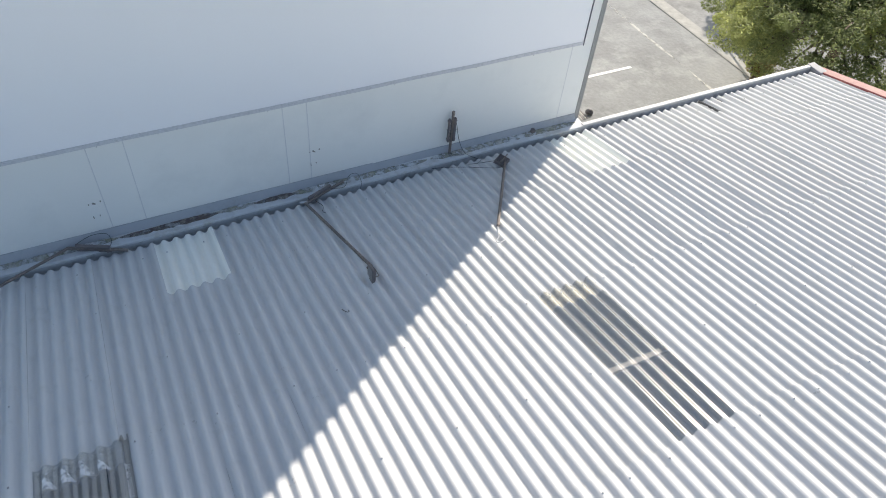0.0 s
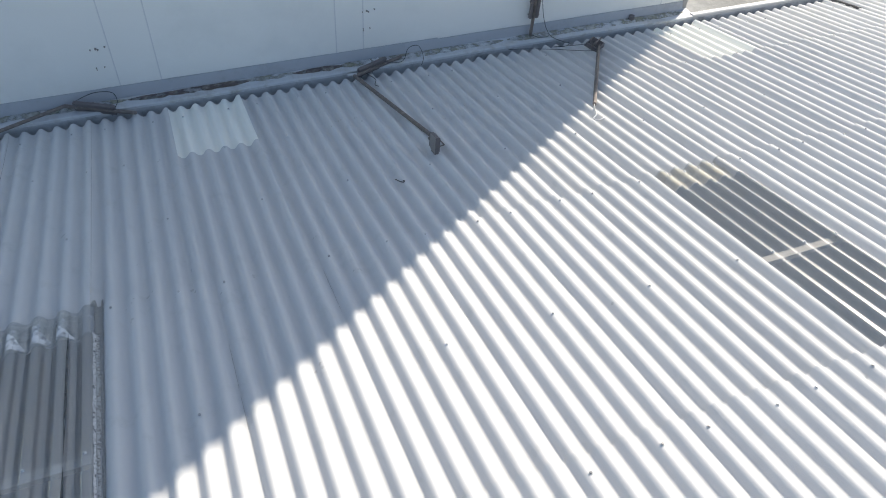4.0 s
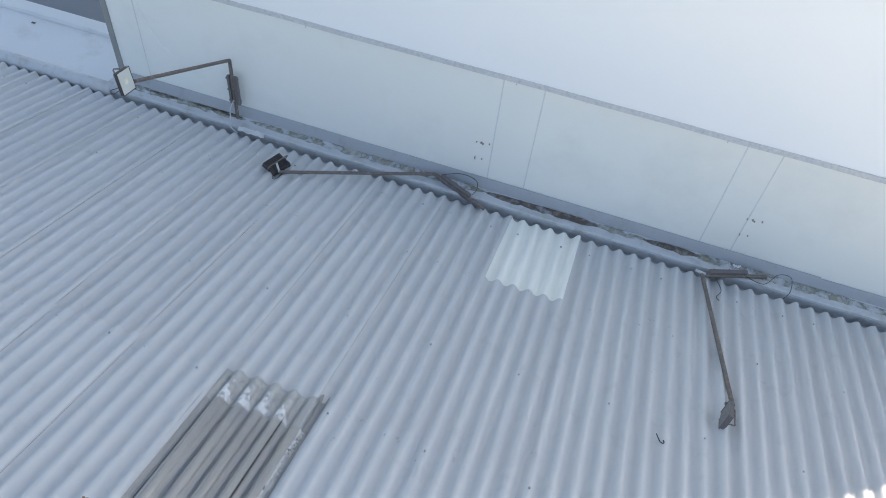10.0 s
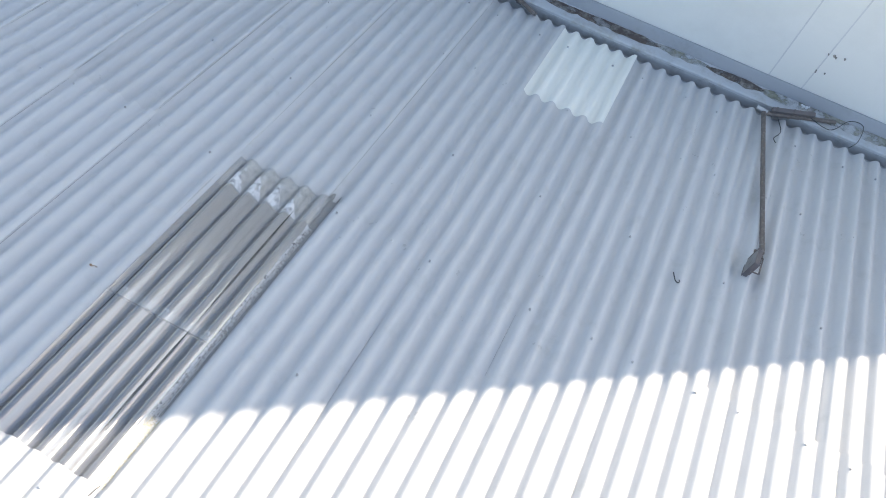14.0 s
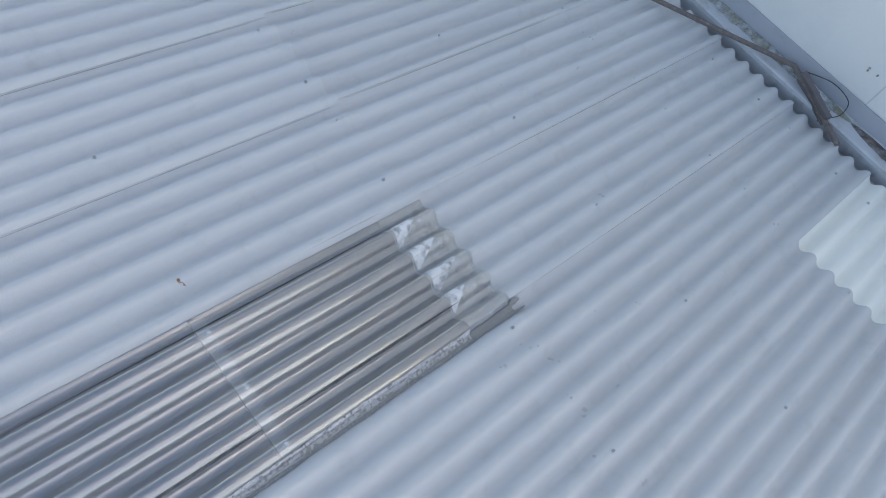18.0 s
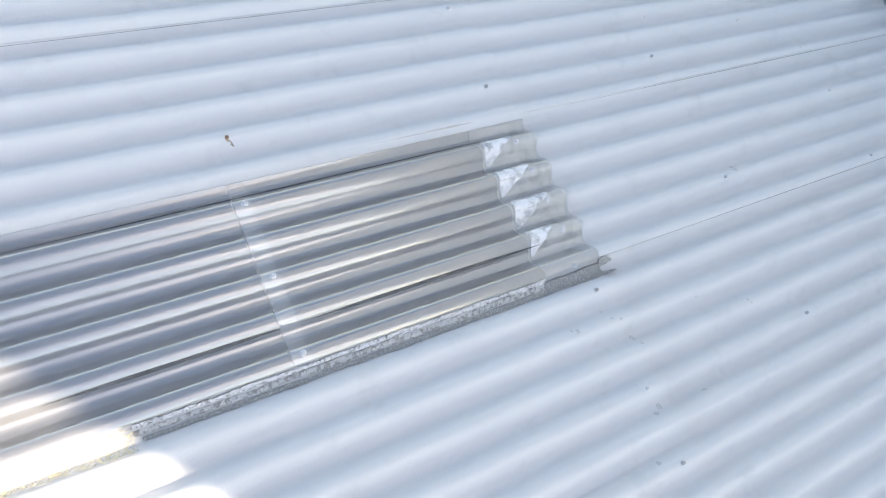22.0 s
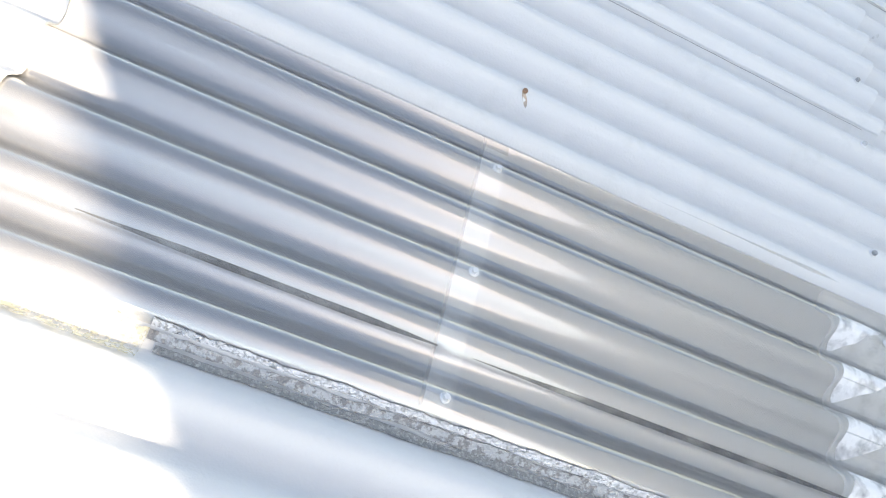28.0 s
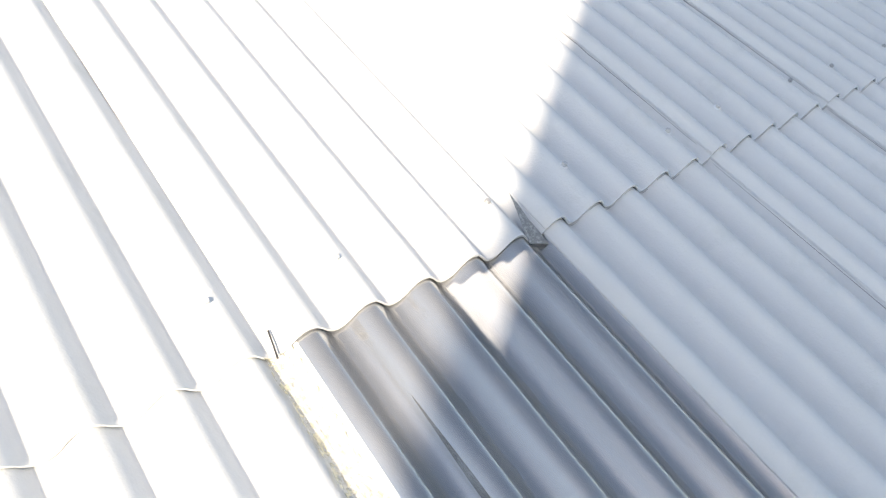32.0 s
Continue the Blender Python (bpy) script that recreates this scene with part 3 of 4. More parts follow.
# ---- gutter ----
TROUGH = -0.085
gutter = empty("gutter", Matrix.Identity(4), "grey metal box gutter with silt between roof and wall", "gutter", kind="structure")
bm = extrude_profile(bmesh.new(), [(0.0, TROUGH - 0.01), (0.235, TROUGH - 0.01), (0.235, 0.0), (0.24, LEDGE), (0.255, LEDGE), (0.255, -0.2), (0.0, -0.2)], X_LEFT, X_RIGHT + 0.05, wobble=0.003)
finish("trough", bm, M_TROUGH, gutter)
bm = extrude_profile(bmesh.new(), [(0.236, LEDGE + 0.008), (0.25, LEDGE + 0.013), (0.32, LEDGE + 0.006), (WALL_Y, LEDGE + 0.01), (WALL_Y, LEDGE - 0.02), (0.236, LEDGE - 0.02)], WALL_L - 0.1, WALL_R, step=0.25, wobble=0.006)
finish("ledge", bm, M_GUTTER, gutter, smooth=False)
bm = extrude_profile(bmesh.new(), [(WALL_Y - 0.012, LEDGE + 0.005), (WALL_Y - 0.05, LEDGE + 0.012), (WALL_Y - 0.012, 0.155), (WALL_Y - 0.003, 0.155), (WALL_Y - 0.003, LEDGE)], WALL_L, 4.48, step=0.4, wobble=0.004)
finish("upstand", bm, M_FLASH, gutter, "blue-grey wall flashing")
bm = extrude_profile(bmesh.new(), [(WALL_Y - 0.012, LEDGE + 0.005), (WALL_Y - 0.05, LEDGE + 0.012), (WALL_Y - 0.014, 0.142), (WALL_Y - 0.003, 0.142), (WALL_Y - 0.003, LEDGE)], 4.47, WALL_R - 0.08, step=0.4, wobble=0.004)
finish("upstand", bm, M_FLASH, gutter, "blue-grey wall flashing")
lip = [(0.2 + 0.073 * (1 - math.cos(a)), LEDGE - 0.05 + 0.06 * math.sin(a) + 0.03 * min(1, a)) for a in [math.pi * k / 8 for k in range(9)]]
bm = extrude_profile(bmesh.new(), lip + [(0.346, LEDGE - 0.15), (0.2, LEDGE - 0.15)], X_LEFT, WALL_L - 0.02, step=0.5, wobble=0.006)
finish("lip", bm, M_GUTTER, gutter, smooth=True)
bm = extrude_profile(bmesh.new(), [(0.236, -0.16), (0.236, LEDGE + 0.012), (0.25, LEDGE + 0.022), (0.31, LEDGE + 0.02), (0.335, LEDGE - 0.005), (0.335, -0.2)], WALL_R - 0.03, X_RIGHT - 0.15, step=0.5, wobble=0.005)
finish("lip", bm, M_BARGE, gutter, "white-painted outer gutter edge")
bm = box(bmesh.new(), (X_RIGHT - 0.15, 0.0, -0.2), (X_RIGHT + 0.03, 0.34, LEDGE + 0.03), 0.015)
finish("stop_end", bm, M_DARKBAND, gutter, "dark gutter stop end")


def stain(x0, x1, y0, y1, mat, name, label, seed, thick=0.004):
    rnd = random.Random(seed)
    count = max(8, int((x1 - x0) / 0.04))
    edge = lambda base, amp, k: [(x0 + (x1 - x0) * i / count, base + amp * (noise.noise((i * 0.35, k, seed)) + rnd.uniform(-0.3, 0.3)) * min(1, 3 * min(i, count - i) / count)) for i in range(count + 1)]
    low, high = edge(y0, 0.028, 1), edge(y1, 0.014, 9)
    mid = (y0 + y1) / 2
    bm = bmesh.new()
    rows = []
    for i, ((x, a), (_, b)) in enumerate(zip(low, high)):
        k = min(1, (min(i, count - i) + 0.15) / 5) ** 0.6
        rows.append([bm.verts.new((x, mid + (y - mid) * k, LEDGE + 0.0085 + h * thick)) for y, h in ((a, 0), (a * 0.7 + b * 0.3, 1), (a * 0.3 + b * 0.7, 1), (b, 0))])
    for a, b in zip(rows, rows[1:]):
        for q in range(3):
            bm.faces.new((a[q], b[q], b[q + 1], a[q + 1]))
    ob = finish(name, bm, mat, smooth=True)
    return tagged(ob, label, "stain", kind="stuff")


stain(1.05, 2.3, 0.325, 0.425, M_SILT, "silt", "dark wet silt lying along the gutter ledge", 1)
stain(2.75, 3.35, 0.33, 0.42, M_SILT, "silt", "dark wet silt lying along the gutter ledge", 2)
stain(2.2, 2.8, 0.335, 0.43, M_RUST, "silt", "dried greenish silt on the gutter ledge", 3)
stain(3.25, 5.3, 0.315, 0.432, M_RUST, "silt", "dried greenish silt on the gutter ledge", 5)
stain(5.35, 7.9, 0.31, 0.432, M_RUST, "silt", "dried greenish silt on the gutter ledge", 6)
stain(-1.75, 1.05, 0.33, 0.432, M_RUST, "silt", "dried greenish silt on the gutter ledge", 7)
stain(-3.4, -1.8, 0.33, 0.432, M_RUST, "silt", "dried greenish silt on the gutter ledge", 10)
stain(-2.55, -1.85, 0.36, 0.43, M_SILT, "silt", "dark silt lying along the gutter ledge", 8)
stain(-3.1, -2.6, 0.36, 0.42, M_SILT, "silt", "dark silt lying along the gutter ledge", 9)

# ---- skylights ----
def screw_mesh(r, head):
    bm = bmesh.new()
    bmesh.ops.create_cone(bm, cap_ends=True, segments=10, radius1=r, radius2=r * 0.75, depth=0.003, matrix=Matrix.Translation((0, 0, 0.0015)))
    bmesh.ops.create_cone(bm, cap_ends=True, segments=6, radius1=r * 0.64, radius2=r * 0.56, depth=0.009, matrix=Matrix.Translation((0, 0, 0.0072)))
    for f in bm.faces:
        f.material_index = 1 if f.calc_center_median().z > 0.0031 else 0
    me = bpy.data.meshes.new("screw")
    bm.to_mesh(me)
    bm.free()
    me.materials.append(M_SCREWPAINT)
    me.materials.append(head)
    return me


SCREW, CLEARSCREW = screw_mesh(0.0135, M_SCREW), screw_mesh(0.0125, M_SCREWPAINT)
clear_me = sheet_mesh("clear_sheet", LAPS[0] - LAPS[1], thick=0.0, per=20, left=-0.42, right=0.0, rise=0.015, side_rise=0.0, lap=0.04)
for col in (SKY_A, SKY_B):
    thing = empty("skylight", ROOF @ Matrix.Translation((col * COVER, LAPS[0], 0.002)), "clear corrugated polycarbonate skylight sheet let into the white roof", "skylight", group="roof skylights")
    pane = place("clear_sheet", clear_me, M_CLEAR, thing)
    pane.visible_shadow = False
    for k in range(5):
        u, v = (k + 0.5) * PITCH + (0.011, 0.014, 0.013, 0.011, 0.024)[k], (-0.112, -0.107, -0.108, -0.11, -0.133)[k]
        place("screw", CLEARSCREW, M_SCREWPAINT, thing, m=Matrix.Translation((u, v, clear_top(u, v))))
    for k in (0, 2, 4):
        place("screw", CLEARSCREW, M_SCREWPAINT, thing, m=Matrix.Translation(((k + 0.5) * PITCH, -1.303, clear_top((k + 0.5) * PITCH, -1.303))))

    verts, faces, nu, nv = [], [], 50, 8
    for j in range(nv + 1):
        for i in range(nu + 1):
            u, v = -0.2 * PITCH + (COVER + 0.2 * PITCH) * i / nu, -0.012 - 0.258 * j / nv
            verts.append((u, v, wave(u) + 0.013 * (1 + v / 2.57) - 0.0085 + 0.0012 * noise.noise((u * 30, v * 30, col))))
    for j in range(nv):
        for i in range(nu):
            a = j * (nu + 1) + i
            faces.append((a, a + 1, a + nu + 2, a + nu + 1))
    bm = bmesh.new()
    rows = []
    for i in range(101):
        u = -0.2 * PITCH + (COVER + 0.2 * PITCH) * i / 100
        top = clear_top(u, 0)
        rows.append([bm.verts.new(p) for p in ((u, -0.006, top + 0.0006), (u, 0.001, top + 0.0006), (u, 0.0025, top - 0.003), (u, 0.0, top - 0.007))])
    for a, b in zip(rows, rows[1:]):
        for q in range(3):
            bm.faces.new((a[q], b[q], b[q + 1], a[q + 1]))
    finish("end_rim", bm, M_RIM, thing, "greyed cut end of the clear sheet", smooth=True)
    me = bpy.data.meshes.new("lap_film")
    me.from_pydata(verts, [], faces)
    place("lap_film", me, M_LAPDIRT if col == SKY_A else M_LAPRUST, thing, "grey dirt film trapped in the end lap", smooth=True)
    # bright highlights of the end lap, painted as white triangles
    for k in range(4 if col == SKY_A else 0):
        bm = bmesh.new()
        c = (k + 0.3) * PITCH
        wide, long = ((0.72, 0.15), (0.76, 0.17), (0.78, 0.19), (0.7, 0.12))[k]
        rows = []
        for j in range(9):
            t = j / 8
            u = c + wide * PITCH * t
            hi = -0.275
            lo = hi + long * (1 - t ** 1.4) + 0.022 * noise.noise((j * 0.45, k * 1.7, col))
            rows.append([bm.verts.new((u, lo + (hi - lo) * q / 4, clear_top(u, lo + (hi - lo) * q / 4) + 0.0009)) for q in range(5)])
        for a, b in zip(rows, rows[1:]):
            for q in range(4):
                bm.faces.new((a[q], a[q + 1], b[q + 1], b[q]))
        finish("lap_highlight", bm, M_HIGHLIGHT, thing, "white triangle painting a highlight on the end lap", smooth=True)

# dark lines painting a reflection and lap-edge shade in the first skylight's valleys
for u0, v0, v1, base_wide in ((0.547, -3.16, -4.185, 0.005), (0.547, -4.265, -5.0, 0.005), (0.03, -3.2, -5.15, 0.006)):
    bm = bmesh.new()
    rows = []
    for i in range(61):
        v = v0 + (v1 - v0) * i / 60
        wide = base_wide * (1 + 0.3 * noise.noise((v * 4, u0 * 9, 1))) * min(1, 0.25 + i / 20, 0.1 + (60 - i) / 18)
        mid = u0 + 0.004 * noise.noise((v * 1.1, u0 * 20, 6))
        rows.append([bm.verts.new((u, v, clear_top(u, v - LAPS[0]) + 0.0032)) for u in (mid - wide, mid, mid + wide)])
    for a, b in zip(rows, rows[1:]):
        for q in range(2):
            bm.faces.new((a[q], a[q + 1], b[q + 1], b[q]))
    finish("valley_shade", bm, M_VALLEYDARK, kind="stuff", label="thin dark line painting reflection and shade in a clear-sheet valley", m=ROOF)

# glue left on the sheet past the foil's torn end
bm = bmesh.new()
rows = []
for i in range(71):
    v = -4.79 - 0.5 * i / 70
    a = 0.708 - 0.012 * i / 70 + 0.008 * noise.noise((v * 18, 2, 2))
    b = 0.775 + 0.008 * noise.noise((v * 15, 7, 3)) - 0.02 * i / 70
    rows.append([bm.verts.new((u, v, clear_top(u, v - LAPS[0]) + 0.013)) for u in [a + (b - a) * q / 6 for q in range(7)]])
for a, b in zip(rows, rows[1:]):
    for q in range(6):
        bm.faces.new((a[q], a[q + 1], b[q + 1], b[q]))
finish("glue_residue", bm, M_GLUE, kind="stuff", label="yellowed specks of old glue along the skylight edge", m=ROOF)

# foil along the first skylight
foil = empty("foil_flashing", ROOF @ Matrix.Translation((COVER, LAPS[0], 0.0)), "crinkled aluminium foil tape along the skylight edge", "flashing")


def foil_strip(v0, v1, u0, u1, seed, taper=0.0, lift=0.012, steps=90):
    verts, faces, across = [], [], 7
    for i in range(steps + 1):
        t = i / steps
        v = v0 + (v1 - v0) * t
        w0 = u0 + 0.006 * noise.noise((v * 9, seed, 0)) + 0.003 * noise.noise((v * 40, seed, 2))
        w1 = u1 + 0.008 * noise.noise((v * 7, seed, 5)) + 0.004 * noise.noise((v * 45, seed, 8))
        if taper:
            mid = (w0 + w1) / 2
            k = 1 - taper * t
            w0, w1 = mid + (w0 - mid) * k, mid + (w1 - mid) * k
        for j in range(across):
            u = w0 + (w1 - w0) * j / (across - 1)
            verts.append((u, v, clear_top(u, v) + 0.002 + lift + 0.002 * noise.noise((u * 60, v * 30, seed)) + (0.004 if j in (0, across - 1) else 0) * noise.noise((v * 50, j, seed))))
    for i in range(steps):
        for j in range(across - 1):
            a = i * across + j
            faces.append((a, a + across, a + across + 1, a + 1))
    bm = bmesh.new()
    me = bpy.data.meshes.new("strip")
    me.from_pydata(verts, [], faces)
    bm.from_mesh(me)
    bpy.data.meshes.remove(me)
    bmesh.ops.solidify(bm, geom=bm.faces[:], thickness=0.0015)
    bmesh.ops.recalc_face_normals(bm, faces=bm.faces)
    return bm


finish("strip", foil_strip(-0.285, -1.86, -0.037, -0.024, 2, lift=0.0045, taper=0.3), M_FOIL, foil, "bright creased foil edge")
finish("strip", foil_strip(-0.3, -1.86, -0.024, -0.002, 5, lift=0.0035, taper=0.3), M_FOILMID, foil, "patchy grey foil")
finish("strip", foil_strip(0.005, -1.84, -0.004, 0.022, 11, lift=0.0045, taper=0.45), M_FOILOLD, foil, "dull weathered foil")
finish("strip", foil_strip(-0.29, 0.0, -0.028, 0.003, 21, lift=0.004, steps=30), M_FOILOLD, foil, "dull weathered foil")
finish("strip", foil_strip(-0.005, 0.065, -0.045, -0.012, 6, taper=0.8, lift=0.008, steps=14), M_FOILOLD, foil)
finish("strip", foil_strip(0.0, 0.07, 0.008, 0.026, 8, taper=0.6, lift=0.003, steps=14), M_FOILOLD, foil)
flap = empty("foil_flap", ROOF @ Matrix.Translation((0.0, LAPS[1], AMP)), "torn foil flap standing up at the sheet corner", "flashing")
bm = bmesh.new()
for pts in (((-0.022, 0.03, -0.03), (0.03, 0.012, -0.025), (-0.004, -0.128, 0.012)), ((0.03, 0.0, -0.012), (0.058, -0.005, -0.004), (0.064, -0.07, 0.006))):
    f = [bm.verts.new(p) for p in pts]
    bm.faces.new(f)
bmesh.ops.subdivide_edges(bm, edges=bm.edges[:], cuts=3, use_grid_fill=True)
for v in bm.verts:
    v.co += Vector((noise.noise(v.co * 40), noise.noise(v.co * 40 + Vector((5, 0, 0))), noise.noise(v.co * 40 + Vector((0, 9, 0))))) * 0.003
bmesh.ops.solidify(bm, geom=bm.faces[:], thickness=0.0012)
finish("flap", bm, M_FOILOLD, flap)

# ---- small things on the roof ----
def on_roof(x, v, w=0.0, turn=0.0):
    return ROOF @ pose(x, v, w, 0, 0, turn)


hook = finish("hook_bolt", tube(bmesh.new(), curve_points([(0, 0.05, 0), (0, 0.0, 0.004), (0.004, -0.03, 0.006), (0.02, -0.042, 0.005), (0.034, -0.03, 0.004), (0.034, -0.012, 0.002)]), 0.0042, 8), M_CABLE, m=on_roof(3.09, -2.2, AMP + 0.004, 20), smooth=True)
tagged(hook, "rusty hook bolt lying loose on the white sheets", "bolt")
wire = finish("loose_wire", tube(bmesh.new(), [(0.007, 0.034, 0.0), (0.0, 0, 0.002), (-0.007, -0.034, 0.0)], 0.002, 6), M_CABLE, m=on_roof(0.728, -5.24, wave(0.728) + 0.03))
tagged(wire, "short dark wire offcut lying on the sheet", "wire")
random.seed(12)
for x, v, l, wd, t in ((10.31, -0.07, 0.46, 0.1, 0), (10.92, -0.08, 0.42, 0.09, 0), (10.62, 0.05, 0.2, 0.06, 0), (-4.234, -1.55, 0.34, 0.09, 0), (-4.088, -1.35, 0.12, 0.06, 10)):
    bm = bmesh.new()
    n1, n2 = 12, 6
    g = []
    for i in range(n1 + 1):
        g.append([])
        for j in range(n2 + 1):
            u = wd * (j / n2 - 0.5) * (1 + 0.25 * noise.noise((i * 0.6, x, 1)))
            vv = l * (i / n1 - 0.5)
            g[-1].append(bm.verts.new((u, vv, wave(x + u) + 0.021 - wave(x))))
    for a, b in zip(g, g[1:]):
        for j in range(n2):
            bm.faces.new((a[j], a[j + 1], b[j + 1], b[j]))
    bmesh.ops.solidify(bm, geom=bm.faces[:], thickness=0.004)
    bmesh.ops.recalc_face_normals(bm, faces=bm.faces)
    ob = finish("repair_strip", bm, M_BITUMEN if x > 0 else M_OLDSTRIP, m=on_roof(x, v, wave(x)))
    tagged(ob, "dark grey bitumen repair strip stuck in a roof valley" if x > 0 else "faded grey repair strip stuck in a roof valley", "repair strip")

# rust spot with its stain
ob = finish("nail_head", tube(bmesh.new(), [(0, 0, 0), (0, 0, 0.006)], 0.0075, 8), M_RUSTY, m=on_roof(-0.208, -4.206, surface(-0.208, -4.206) - 0.001))
tagged(ob, "rusty nail head through the white sheet", "nail")
bm = bmesh.new()
line = [(-0.208 + 0.03 * t, -4.214 + 0.028 * t + 0.008 * math.sin(math.pi * t) ** 0.7) for t in [k / 6 for k in range(7)]] + [(-0.208 + 0.03 * t, -4.214 + 0.028 * t - 0.007 * math.sin(math.pi * t)) for t in [k / 6 for k in range(5, 0, -1)]]
f = [bm.verts.new((u, v, surface(u, v) + 0.0012)) for u, v in line]
bm.faces.new(f)
finish("rust_streak", bm, M_RUSTRUN, kind="stuff", label="small orange rust run below the nail", m=ROOF)

# thin dark lines painting the shade in the gaps of the laps
bm = bmesh.new()
rnd = random.Random(77)
for col in range(-5, 12):
    for low, high in zip([EAVE] + LAPS, LAPS):
        runs = []
        for _ in range(rnd.randint(1, 3) if low < -2 or col not in (2, 3) else 0):
            v = rnd.uniform(high + 0.2, low - 0.1)
            runs.append((v, max(high + 0.05, v - (rnd.uniform(0.6, 1.9) if low > -2 else rnd.uniform(0.08, 0.5)))))
        if low > -2 and col in (SKY_A, SKY_A + 1) or low < -2 and col in (-3, -2, -1):
            runs = [(low - 0.06, high + 0.02)]
        for v, end in runs:
            steps = max(2, int((v - end) / 0.05))
            rows = []
            for i in range(steps + 1):
                vv = v + (end - v) * i / steps
                t = 1 + (vv - low) / (low - high + 0.15)
                u = col * COVER + 0.0135 - (0.43 * PITCH if low > -2 else 0.3 * PITCH if low in LAPS[:2] and col in (-2, -1) or low == LAPS[1] and col == 0 else 0) + 0.0012 * noise.noise((vv * 20, col, 0))
                wide = (0.0011 if low > -2 else 0.0006 if low == LAPS[0] else 0.001) * (1 + 0.7 * noise.noise((vv * 6, col, 4))) * math.sin(math.pi * (i + 0.3) / (steps + 0.6)) + 0.0004
                rows.append([bm.verts.new((u + d, vv, wave(u + d) + 0.015 * t + 0.0034)) for d in (-wide, wide)])
            for a, b in zip(rows, rows[1:]):
                bm.faces.new((a[0], a[1], b[1], b[0]))
for v in LAPS[:2]:
    for col in range(-5, 0 if v == LAPS[1] else 5):
        if col in (SKY_A, SKY_B):
            continue
        rows = []
        for i in range(51):
            u = col * COVER + COVER * i / 50
            wide = 0.0012 + 0.004 * max(0, noise.noise((u * 9, v, 2)))
            rows.append([bm.verts.new((u, w, surface(u, w) + 0.001)) for w in (v + 0.0015, v + 0.0015 + wide)])
        for a, b in zip(rows, rows[1:]):
            bm.faces.new((a[0], a[1], b[1], b[0]))
finish("lap_shade", bm, M_LAPSHADE, kind="stuff", label="broken thin dark lines painting the shade along the sheet laps", m=ROOF)

# lichen specks and scuffs on the sheets
bm = bmesh.new()
rnd = random.Random(31)
for x, v in [(3.9, -0.15), (3.19, -0.49), (3.82, -0.4), (3.65, -0.88), (3.92, -1.08), (3.93, -1.12), (-0.32, -1.25), (1.24, -0.99), (2.75, -0.5), (2.95, -0.78), (3.1, -0.8), (3.55, -0.5), (3.75, -0.45), (4.25, -0.95), (3.2, -1.1), (0.95, -3.2), (0.98, -2.55), (1.35, -2.75), (1.1, -2.3), (-0.6, -0.9), (-0.7, -0.93), (-0.5, -0.92), (1.05, -2.95), (1.2, -3.05), (1.32, -3.0), (1.5, -3.12), (0.92, -3.0), (1.75, -2.98), (1.42, -2.6), (1.9, -3.3)] + [(rnd.uniform(-8, 9), rnd.uniform(-9, 0)) for _ in range(60)]:
    size = rnd.uniform(0.004, 0.014)
    for _ in range(rnd.randint(1, 3)):
        cu, cv = x + rnd.uniform(-0.03, 0.03), v + rnd.uniform(-0.03, 0.03)
        ring = [bm.verts.new((cu + size * rnd.uniform(0.4, 1) * math.cos(a), cv + size * rnd.uniform(0.5, 1.3) * math.sin(a), 0)) for a in [2 * math.pi * k / 7 for k in range(7)]]
        for p in ring:
            p.co.z = surface(p.co.x, p.co.y) + 0.0012
        bm.faces.new(ring)
finish("lichen", bm, M_LICHEN, kind="stuff", label="grey lichen specks and scuffs on the painted sheets", m=ROOF)


# ---- floodlights ----
def shift(bm, base):
    bmesh.ops.translate(bm, vec=-Vector(base), verts=bm.verts[:])
    return bm


def flood_head(parent, base, m, glass=M_LAMPGLASS, case=M_LAMPBODY):
    """A flat floodlight: ribbed housing, rim, glass and bracket, in the pose m."""
    def to(bm):
        bmesh.ops.transform(bm, matrix=m, verts=bm.verts[:])
        return shift(bm, base)
    bm = box(bmesh.new(), (-0.125, -0.1, -0.03), (0.125, 0.1, 0.012), 0.01)
    body = finish("housing", to(bm), case, parent, "dark ribbed housing")
    for k in range(7):
        finish("rib", to(box(bmesh.new(), (-0.1 + k * 0.031, -0.085, -0.045), (-0.092 + k * 0.031, 0.085, -0.0305))), case, body)
    bm = bmesh.new()
    for lo, hi in (((-0.13, -0.105, 0.01), (0.13, -0.096, 0.022)), ((-0.13, 0.096, 0.01), (0.13, 0.105, 0.022)), ((-0.13, -0.096, 0.01), (-0.121, 0.096, 0.022)), ((0.121, -0.096, 0.01), (0.13, 0.096, 0.022))):
        box(bm, lo, hi, 0.003)
    rim = finish("rim", to(bm), case, body)
    bm = box(bmesh.new(), (-0.121, -0.096, 0.0125), (0.121, 0.096, 0.017))
    finish("front_glass", to(bm), glass, body, "pale front glass")
    bm = box(bmesh.new(), (-0.03, -0.025, 0.0172), (0.03, 0.025, 0.0195), 0.001)
    finish("emitter", to(bm), M_REFLECT if glass == M_LAMPGLASS else glass, body, "yellowish emitter plate")
    bm = tube(bmesh.new(), [(-0.14, 0, -0.01), (-0.14, 0.02, -0.075), (-0.13, 0.02, -0.085), (0.13, 0.02, -0.085), (0.14, 0.02, -0.075), (0.14, 0, -0.01)], 0.008, 6)
    finish("bracket", to(bm), M_POST, body)


def bar(parent, base, a, b, size=0.019, name="arm", mat=None, label=""):
    finish(name, shift(tube(bmesh.new(), [a, Vector(a).lerp(Vector(b), 0.5), b], size, 10), base), mat or M_POST, parent, label, smooth=False)


